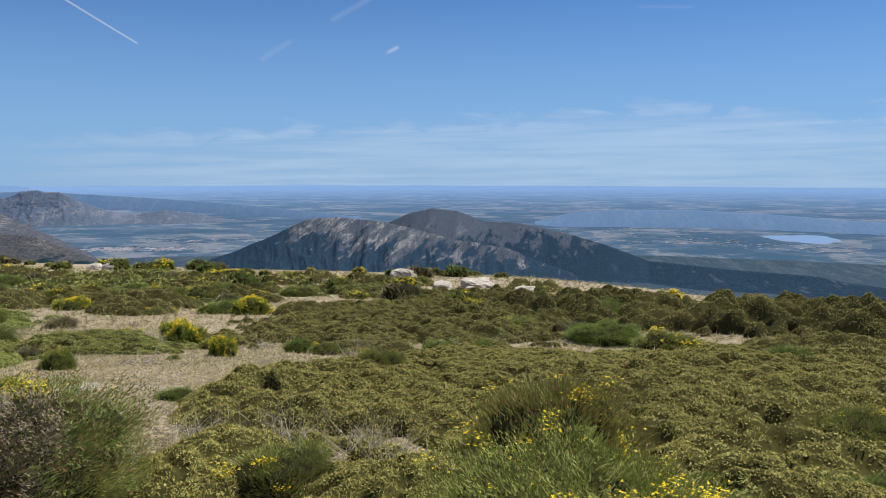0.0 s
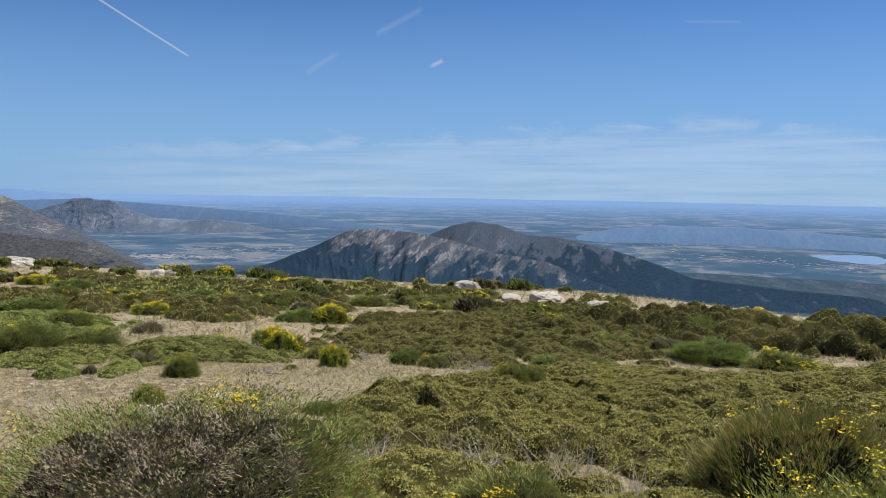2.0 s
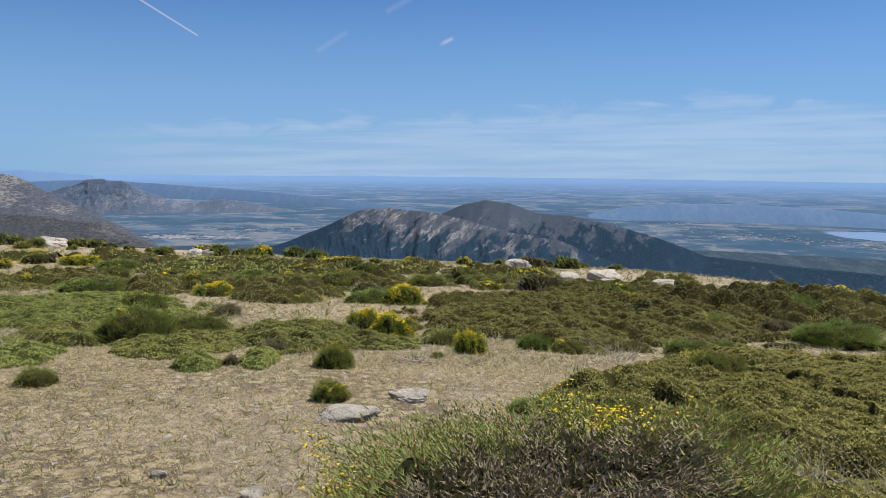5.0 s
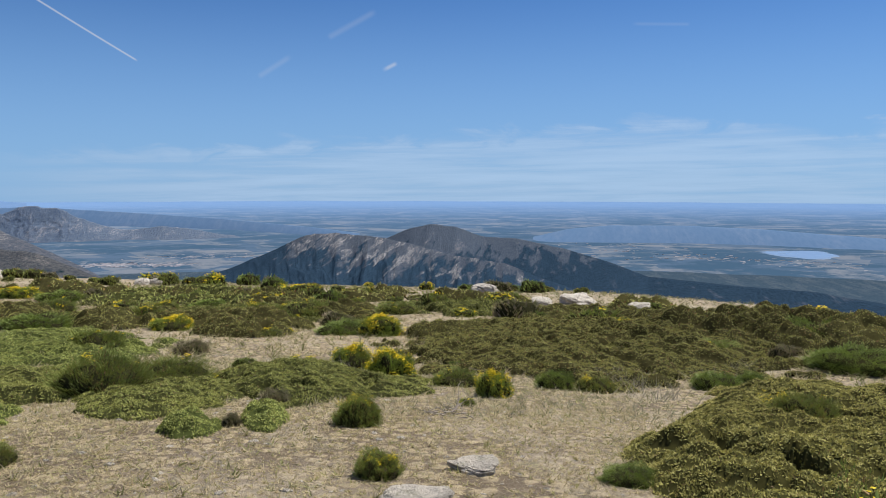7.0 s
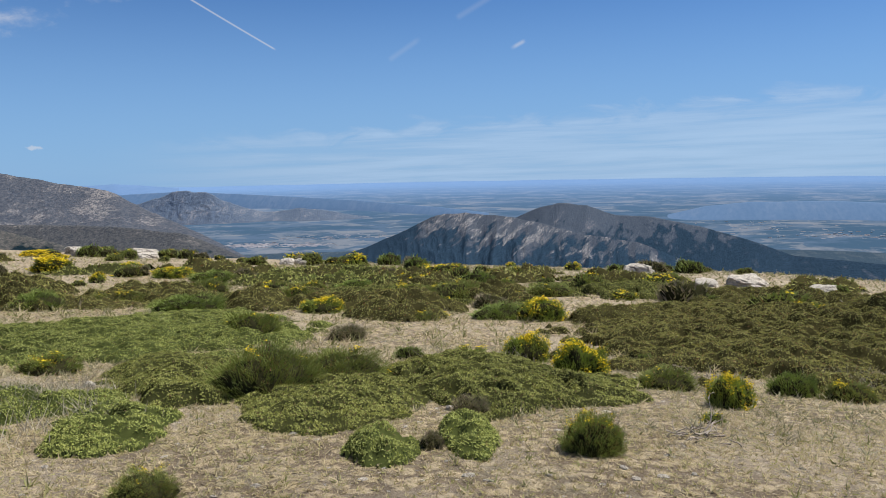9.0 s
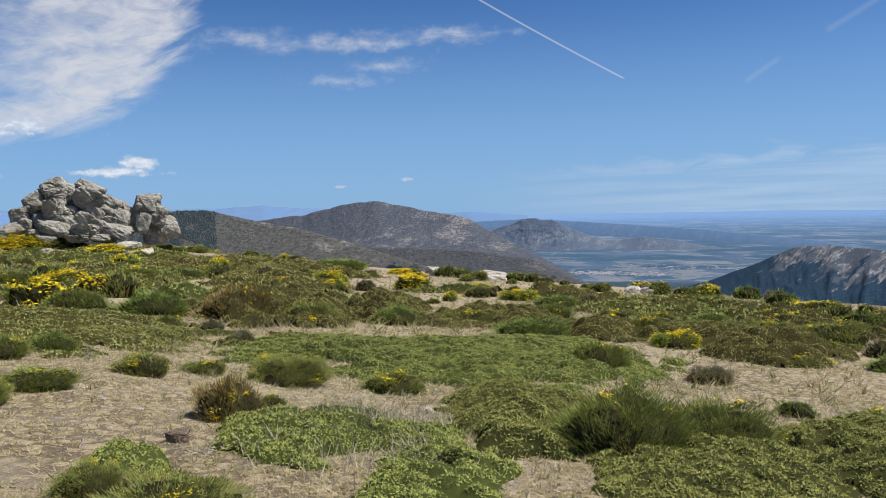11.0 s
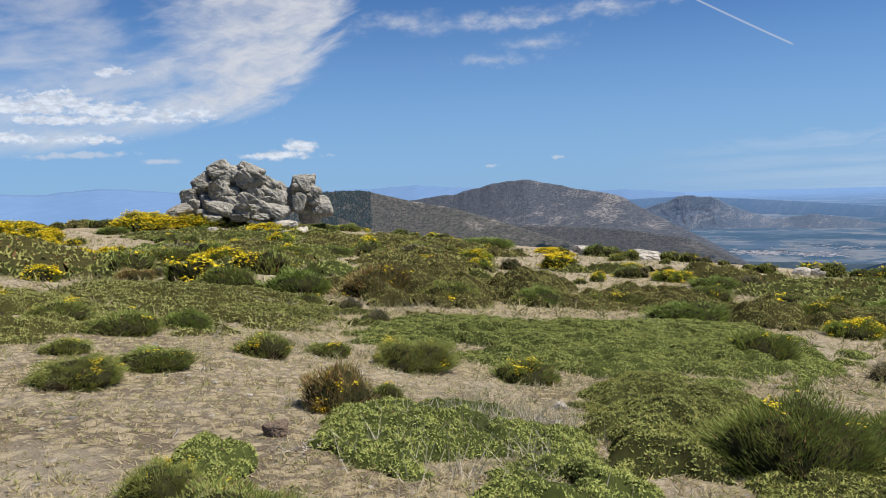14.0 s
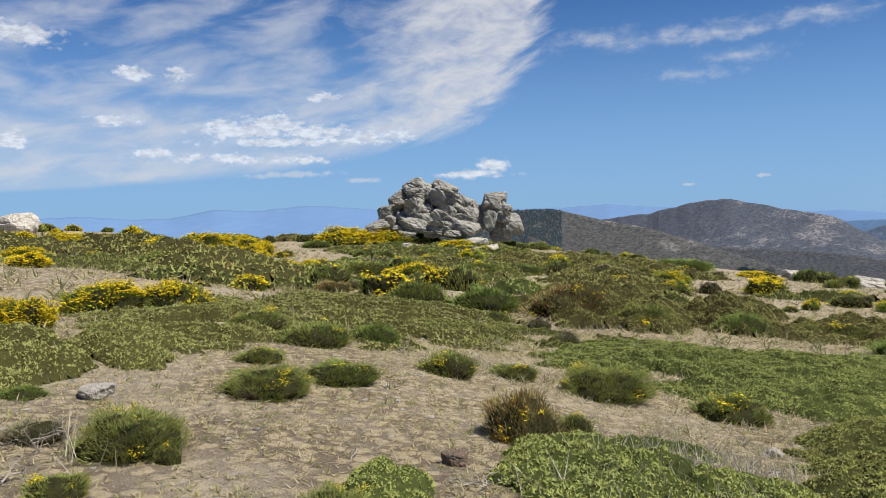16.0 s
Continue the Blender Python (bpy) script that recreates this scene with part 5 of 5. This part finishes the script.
scatter_far(60, -75, -24, 6, 44, FAR_MIX, 0.8, 2.2)
scatter_far(75, -85, -22, -18, 14, GOLD_MIX, 0.8, 2.0)
join_far()
for k in range(34):
    x, y = rng.uniform(-75, -20), rng.uniform(-12, 40)
    if math.hypot(x + 60, y - 25) > 9 and covered(x, y) > 0.4:
        heath(x, y, rng.uniform(1.5, 4.0), rng.uniform(1.0, 2.2), rng.uniform(20, 90), rng.uniform(0.25, 0.5))

for k in range(26):
    x, y = rng.uniform(-22, 4), rng.uniform(17, 38)
    if y < 42 - 2.2 * max(x + 2, 0):
        heath(x, y, rng.uniform(1.0, 2.6), rng.uniform(0.7, 1.6), rng.uniform(-20, 30), rng.uniform(0.25, 0.45))
for k in range(60):
    x, y = rng.uniform(-45, -15), rng.uniform(-8, 30)
    if covered(x, y) > 0.42 and math.hypot(x + 3, y) > 24:
        mat(x, y, rng.uniform(1.2, 3.0), rng.uniform(0.8, 1.8), rng.uniform(20, 100), rng.uniform(0.25, 0.4), [DULL, GREEN_MAT, DULL][k % 3])

DRY = leafy("dry_grass_blades", (0.70, 0.60, 0.39), (0.44, 0.36, 0.22), (0.40, 0.38, 0.16), 0.2, 0.5, 1.5)


def grass_field(name, label, x0, x1, y0, y1, step, size, each, seed, share, turf=DRY, slim=0.13):
    """Low cushions of dry turf over a stretch of ground, with bare grit between them."""
    g = np.random.default_rng(seed)
    u, v = (a.ravel() for a in np.meshgrid(np.arange(x0, x1, step), np.arange(y0, y1, step)))
    x, y = u + g.uniform(-0.6, 0.6, len(u)) * step, v + g.uniform(-0.6, 0.6, len(v)) * step
    keep = vnoise(x * 0.9, y * 0.9, 33) * 0.45 + vnoise(x * 3.1, y * 3.1, 34) * 0.55 > g.uniform(0.75 - share, 1.05 - share, len(x))
    x, y = x[keep], y[keep]
    at = np.stack([x, y, land(x, y) - 0.004], 1)
    vv, ff = tufts(at, size * g.uniform(0.5, 1.4, len(at)), 0.45, each, g, slim)
    return tagged(new(name, tri_mesh(name, vv, ff, [turf])), label, "grass", kind="stuff")


grass_field("dry_grass", "short straw-coloured dry turf in small cushions", -9.5, 1, -3, 7.5, 0.062, 0.028, 8, 5, 0.66, DRY, 0.3)
grass_field("dry_grass", "short straw-coloured dry turf in small cushions", -18, -2, 1.0, 13, 0.085, 0.034, 8, 6, 0.66, DRY, 0.3)
grass_field("dry_grass", "thin dry grass between the shrubs", -34, 9, 11, 30, 0.36, 0.13, 10, 7, 0.50)
grass_field("dry_grass", "thin dry grass between the shrubs", -40, -15, -8, 12, 0.33, 0.13, 10, 8, 0.50)


def straw_litter(count, x0, x1, y0, y1, size, seed):
    """Bleached straws lying flat between the turf cushions."""
    g = np.random.default_rng(seed)
    x, y = g.uniform(x0, x1, count), g.uniform(y0, y1, count)
    thin = vnoise(x * 1.3, y * 1.3, 61) * 0.5 + vnoise(x * 4.3, y * 4.3, 62) * 0.5 > g.uniform(0.2, 0.6, count)
    x, y = x[thin], y[thin]
    root = np.stack([x, y, land(x, y) + 0.004], 1)
    way = np.stack([g.normal(size=len(x)), g.normal(size=len(x)), np.abs(g.normal(size=len(x))) * 0.3], 1)
    way /= np.linalg.norm(way, axis=1, keepdims=True)
    v, f = blades(root, root + way * (size * g.uniform(0.5, 1.4, len(x)))[:, None], size * 0.17, g, 3.0)
    return tagged(new("straw_litter", tri_mesh("straw_litter", v, f, [DRY])), "bleached straw lying on dry soil", "grass", kind="stuff")


straw_litter(60000, -9, 0.5, -1, 8, 0.045, 71)
straw_litter(60000, -19, -6, 0, 12, 0.06, 72)
straw_litter(50000, -26, 8, 8, 24, 0.12, 73)
LOW = leafy("low_heath_turf", (0.40, 0.40, 0.16), (0.19, 0.19, 0.08), (0.46, 0.39, 0.25), 0.3, 0.3, 0.8)
grass_field("heath_turf", "low olive heath plants between the shrubs", -24, 9, 11, 46, 0.36, 0.15, 9, 17, 0.58, LOW)
grass_field("heath_turf", "low olive heath plants between the shrubs", -60, -16, -14, 40, 0.6, 0.22, 9, 18, 0.56, LOW)
grass_field("heath_turf", "low olive heath plants between the shrubs", -17, 0.5, -1, 12, 0.22, 0.065, 10, 19, 0.50, LOW)
ASH = leafy("grey_heath_turf", (0.42, 0.40, 0.25), (0.21, 0.20, 0.11), (0.50, 0.43, 0.29), 0.35, 0.3, 0.8)
grass_field("heath_turf", "grey-green dry tufts among the shrubs", -15, -1.5, 6.5, 14, 0.17, 0.085, 12, 20, 0.52, ASH, 0.1)
grass_field("heath_turf", "grey-green dry tufts among the shrubs", -24, -8, 5.5, 12, 0.24, 0.08, 12, 21, 0.42, ASH, 0.1)


def dry_stalks(x, y, wide, tall, count, seed):
    """A sheaf of bleached grass stalks, leaning all ways."""
    g = np.random.default_rng(seed)
    px, py = g.normal(size=count) * wide / 2, g.normal(size=count) * wide / 2
    z = land(x + px, y + py)
    z0 = float(land(x, y))
    root = np.stack([px, py, z - z0], 1)
    lean = g.normal(size=(count, 3)) * [0.55, 0.55, 0.15] + [0, 0, 0.9]
    size = tall * g.uniform(0.5, 1.2, count)[:, None]
    v, f = blades(root, root + lean * size, 0.009, g)
    top = new("dry_grass_clump", tri_mesh("dry_grass_clump", v, f, [STALK]))
    top.location = (x, y, z0)
    return tagged(top, "clump of long bleached grass stalks", "grass", "long dry grass among the shrubs", "stuff")


STALK = leafy("bleached_stalks", (0.60, 0.55, 0.43), (0.36, 0.32, 0.24), None, 0, 0.3)


def pebbles(count, x0, x1, y0, y1, low, high, seed):
    g = np.random.default_rng(seed)
    p = ball(4, 6)
    rows = []
    faces = []
    i, j = np.meshgrid(np.arange(3), np.arange(6), indexing="ij")
    a, b = i * 6 + j, i * 6 + (j + 1) % 6
    quad = np.stack([a, b, b + 6, a + 6], -1).reshape(-1, 4)
    x, y = g.uniform(x0, x1, count), g.uniform(y0, y1, count)
    z = land(x, y)
    for k in range(count):
        s = g.uniform(low, high) ** 1.0
        q = p * (1 + g.normal(size=p.shape) * 0.13) * [s, s * g.uniform(0.5, 0.9), s * g.uniform(0.25, 0.5)]
        t = g.uniform(0, 6.28)
        q = q @ np.array([[math.cos(t), math.sin(t), 0], [-math.sin(t), math.cos(t), 0], [0, 0, 1]])
        rows.append((q + [x[k], y[k], z[k]]).reshape(-1, 3))
        faces.append(quad + 24 * k)
    return tagged(new("pebbles", tri_mesh("pebbles", np.concatenate(rows), np.concatenate(faces), [PALE_GRANITE])), "small pale granite pebbles on sandy ground", "stones", kind="stuff")


pebbles(900, -9, 0, -2, 7, 0.006, 0.028, 3)
pebbles(900, -18, -4, 1, 14, 0.01, 0.05, 4)

DEADWOOD = leafy("bleached_wood", (0.42, 0.37, 0.31), (0.26, 0.22, 0.18), None, 0, 0.0)


def twig_arrays(g, start, way, length, thick, depth, out):
    """A bent tapering branch and its side twigs, as four-sided tubes."""
    steps = 5
    pts = [np.array(start, float)]
    d = np.array(way, float)
    for k in range(steps):
        d = d + g.normal(size=3) * 0.28
        d[2] = d[2] * 0.8 + 0.02
        d /= np.linalg.norm(d)
        pts.append(pts[-1] + d * length / steps)
        if depth and g.random() < 0.55:
            e = d + g.normal(size=3) * 0.8
            e[2] = abs(e[2])
            twig_arrays(g, pts[-1], e / np.linalg.norm(e), length * g.uniform(0.3, 0.55), thick * 0.6, depth - 1, out)
    ring = []
    for k, p in enumerate(pts):
        r = thick * (1 - 0.8 * k / steps)
        a = np.linspace(0, 2 * math.pi, 4, endpoint=False)
        side = np.cross(d, [0.3, 0.1, 1.0])
        side /= np.linalg.norm(side)
        other = np.cross(side, d)
        ring.append(p + r * (np.cos(a)[:, None] * side + np.sin(a)[:, None] * other))
    out.append(np.array(ring))


def dead_branch(x, y, length, seed, many=3, rise=0.25):
    g = np.random.default_rng(seed)
    out = []
    for k in range(many):
        t = g.uniform(0, 6.28)
        twig_arrays(g, (g.normal() * 0.05, g.normal() * 0.05, 0.02), (math.cos(t), math.sin(t), g.uniform(0.05, 1) * rise), length * g.uniform(0.6, 1.0), 0.006 + 0.010 * length, 2 if length > 0.25 else 1, out)
    verts, faces, base = [], [], 0
    for ring in out:
        k, c = ring.shape[:2]
        i, j = np.meshgrid(np.arange(k - 1), np.arange(c), indexing="ij")
        a, b = base + i * c + j, base + i * c + (j + 1) % c
        faces.append(np.stack([a, b, b + c, a + c], -1).reshape(-1, 4))
        verts.append(ring.reshape(-1, 3))
        base += k * c
    ob = new("dead_branch", tri_mesh("dead_branch", np.concatenate(verts), np.concatenate(faces), [DEADWOOD], True))
    ob.matrix_basis = pose(x, y, float(land(x, y)))
    return tagged(ob, "bleached grey dead branch lying on the ground", "branch", "dead branches on the heath")


dead_branch(-3.70, 10.01, 0.33, 900, 4, 0.50)
dead_branch(-3.92, 6.37, 0.20, 901, 3, 0.50)
dead_branch(-3.87, 10.79, 0.39, 902, 4, 0.60)
dead_branch(-3.84, 6.62, 0.30, 903, 4, 0.40)
dead_branch(-3.57, 6.25, 0.13, 904, 2, 0.20)
dead_branch(-5.54, 6.59, 0.14, 905, 3, 0.30)
dead_branch(-10.24, 4.02, 0.52, 906, 1, 0.1)
dead_branch(-9.38, 4.61, 0.12, 907, 3, 0.30)
dead_branch(-9.35, 4.54, 0.12, 908, 3, 0.40)
dead_branch(-9.40, 4.57, 0.12, 910, 3, 0.40)
dead_branch(-19.73, 8.89, 0.55, 911, 5, 0.50)
dead_branch(-14.39, 6.11, 0.23, 912, 3, 0.30)
dead_branch(-1.94, 3.84, 0.12, 913, 3, 0.50)
dead_branch(-1.38, 3.06, 0.29, 914, 5, 0.90)
dead_branch(-0.57, 2.77, 0.30, 915, 6, 0.90)
dead_branch(0.03, 2.91, 0.30, 916, 6, 0.90)
dead_branch(-0.84, 3.50, 0.21, 917, 5, 0.90)
dead_branch(0.39, 8.36, 0.25, 918, 3, 0.90)
dead_branch(1.34, 9.00, 0.21, 919, 3, 0.90)
dead_branch(0.50, 2.03, 0.23, 920, 6, 0.90)
dead_branch(-3.89, 6.35, 0.32, 921, 4, 0.40)
dead_branch(-3.59, 10.76, 0.28, 922, 4, 0.50)
dead_branch(-5.80, 7.38, 0.14, 923, 2, 0.20)
dead_branch(-5.96, 9.56, 0.12, 924, 3, 0.50)
dead_branch(-7.23, 6.88, 0.12, 925, 4, 0.50)
dead_branch(-14.21, 5.79, 0.19, 926, 3, 0.30)
dead_branch(-10.62, 2.27, 0.25, 927, 6, 0.70)
dead_branch(-9.94, 2.23, 0.15, 928, 5, 0.50)
dead_branch(5.66, 8.47, 0.26, 929, 4, 0.50)
dead_branch(4.03, 11.03, 0.33, 930, 4, 0.60)
dead_branch(2.15, 8.56, 0.24, 931, 4, 0.80)

dry_stalks(-1.34, 2.99, 0.30, 0.28, 60, 40)
dry_stalks(-0.62, 2.78, 0.35, 0.35, 80, 41)
dry_stalks(0.50, 2.03, 0.30, 0.40, 70, 42)
dry_stalks(-0.84, 3.42, 0.25, 0.25, 50, 43)
dry_stalks(0.03, 2.91, 0.30, 0.35, 80, 44)
dry_stalks(-9.62, 5.72, 0.50, 0.22, 120, 45)
dry_stalks(-9.36, 6.42, 0.40, 0.20, 90, 46)
dry_stalks(-8.34, 5.06, 0.50, 0.18, 90, 47)
dry_stalks(-9.14, 5.06, 0.40, 0.20, 80, 48)
dry_stalks(-9.82, 6.27, 0.50, 0.20, 120, 49)
dry_stalks(-9.24, 6.21, 0.50, 0.20, 90, 50)
dry_stalks(-13.97, 14.43, 0.90, 0.25, 140, 51)
dry_stalks(-13.65, 12.52, 0.70, 0.22, 90, 52)
dry_stalks(-19.45, 9.08, 0.60, 0.22, 60, 53)
dry_stalks(-9.48, 5.93, 0.40, 0.20, 60, 54)
dry_stalks(-8.58, 5.63, 0.15, 0.22, 50, 55)
dry_stalks(-1.58, 9.05, 0.40, 0.30, 60, 56)
dry_stalks(-1.78, 10.36, 0.30, 0.25, 50, 57)
dry_stalks(-1.98, 10.91, 0.40, 0.30, 60, 58)
dry_stalks(-0.38, 11.67, 0.30, 0.30, 50, 59)
dry_stalks(-19.14, 11.93, 0.60, 0.25, 60, 60)
dry_stalks(-15.78, 15.03, 0.80, 0.25, 110, 61)
dry_stalks(-6.34, 11.25, 0.50, 0.25, 70, 62)
dry_stalks(-7.39, 11.44, 0.50, 0.25, 60, 63)
dry_stalks(-10.49, 2.43, 0.40, 0.25, 60, 64)
dry_stalks(0.35, 13.57, 0.50, 0.25, 40, 65)
dry_stalks(2.44, 17.68, 0.50, 0.30, 50, 66)

# ---- the plain: reservoir, villages and the pine plantation ----
def on_plain(bearing, r):
    t = np.radians(bearing)
    return CX + r * np.sin(t), CY + r * np.cos(t)


m, g, b = material("reservoir_water", 0.1)
WATER = finish(m, g, b, (0.20, 0.28, 0.39))
u, v = np.meshgrid(np.linspace(0, 1, 15), np.linspace(0, 2 * math.pi, 60, endpoint=False), indexing="ij")
shore = 1 + 0.5 * fbm(2 * np.cos(v) + 4, 2 * np.sin(v), 3, 6)
bearing, far = 16.4 + 2.5 * u * shore * np.cos(v), 3440 + (115 + 60 * np.cos(v)) * u * shore * np.sin(v) - 20 * np.cos(v) * u
wx_, wy_ = on_plain(bearing, far)
water = new("water", sheet("water", np.stack([wx_, wy_, land(wx_, wy_) + np.where(u > 0.98, -3.0, 2.0)], -1), [WATER], wrap=True))
tagged(water, "pale blue reservoir on the plain", "water", kind="structure")

m, g, b = material("village_walls", 0.9)
r = island(g)
VILLAGE = finish(m, g, b, g.mix(r, (0.25, 0.225, 0.24), (0.33, 0.335, 0.36)))


def village(bearing, far, wide, deep, count, seed):
    """Far houses: little blocks with pitched roofs, too far off to tell apart."""
    g = np.random.default_rng(seed)
    verts, faces = [], []
    for k in range(count):
        a, d = bearing + g.normal() * wide / 2, far + g.normal() * deep / 2
        x, y = on_plain(a, d)
        z = float(land(x, y))
        w, l, h = g.uniform(2.0, 5.0), g.uniform(3.0, 9.0), g.uniform(0.4, 0.9)
        t = radians(a)
        c, s = math.cos(t), -math.sin(t)
        box = [(-l, -w, -2), (l, -w, -2), (l, w, -2), (-l, w, -2), (-l, -w, h), (l, -w, h), (l, w, h), (-l, w, h), (-l, 0, h * 1.5), (l, 0, h * 1.5)]
        base = len(verts)
        verts += [(x + p * c - q * s, y + p * s + q * c, z + o) for p, q, o in box]
        for quad in ((0, 1, 5, 4), (1, 2, 6, 5), (2, 3, 7, 6), (3, 0, 4, 7), (4, 5, 9, 8), (7, 8, 9, 6)):
            faces.append([base + n for n in quad])
    ob = new("village", tri_mesh("village", np.array(verts), np.array(faces), [VILLAGE]))
    return tagged(ob, "far village of pale houses with reddish roofs", "village", kind="stuff")


village(-31.5, 3080, 2.6, 60, 260, 1)
village(-27.5, 3020, 2.4, 50, 160, 2)
village(-25.0, 3250, 5.0, 90, 120, 3)
village(9.5, 3250, 5.0, 120, 80, 4)
village(17.0, 3180, 6.0, 110, 80, 5)
village(5.0, 3500, 5.0, 160, 50, 6)

PINES = leafy("pine_crowns", (0.045, 0.075, 0.085), (0.022, 0.042, 0.052), None, 0, 0.0)
rows_of_pines = slopes["hill_plantation"]
picks = np.random.default_rng(8)
near_row, ahead = rows_of_pines.shape[:2]
spots = []
for k in range(15000):
    i, j = picks.uniform(near_row * 0.45, near_row - 1.02), picks.uniform(ahead * 0.12, ahead * 0.46)
    if i < near_row * (0.78 - 0.10 * math.sin(j * 0.05)) and j > ahead * 0.39:
        continue
    a, c = int(i), int(j)
    p = rows_of_pines[a, c] + (rows_of_pines[a + 1, c] - rows_of_pines[a, c]) * (i - a) + (rows_of_pines[a, c + 1] - rows_of_pines[a, c]) * (j - c)
    spots.append(p)
spots = np.array(spots)
n = len(spots)
tall, girth = picks.uniform(1.0, 1.7, n), picks.uniform(0.8, 1.3, n)
turn = np.arange(5) * 2 * math.pi / 5
foot = spots[:, None] + np.stack([np.cos(turn), np.sin(turn), 0 * turn], -1)[None] * girth[:, None, None]
tips = spots + np.stack([0 * tall, 0 * tall, tall], -1)
verts = np.concatenate([foot.reshape(-1, 3), tips])
k = np.arange(n)[:, None]
faces = np.stack([5 * k + np.arange(5)[None], 5 * k + (np.arange(5)[None] + 1) % 5, np.broadcast_to(5 * n + k, (n, 5))], -1).reshape(-1, 3)
tagged(new("pine_plantation", tri_mesh("pine_plantation", verts, faces, [PINES])), "dark square pine plantation on the far hill", "trees", kind="stuff")
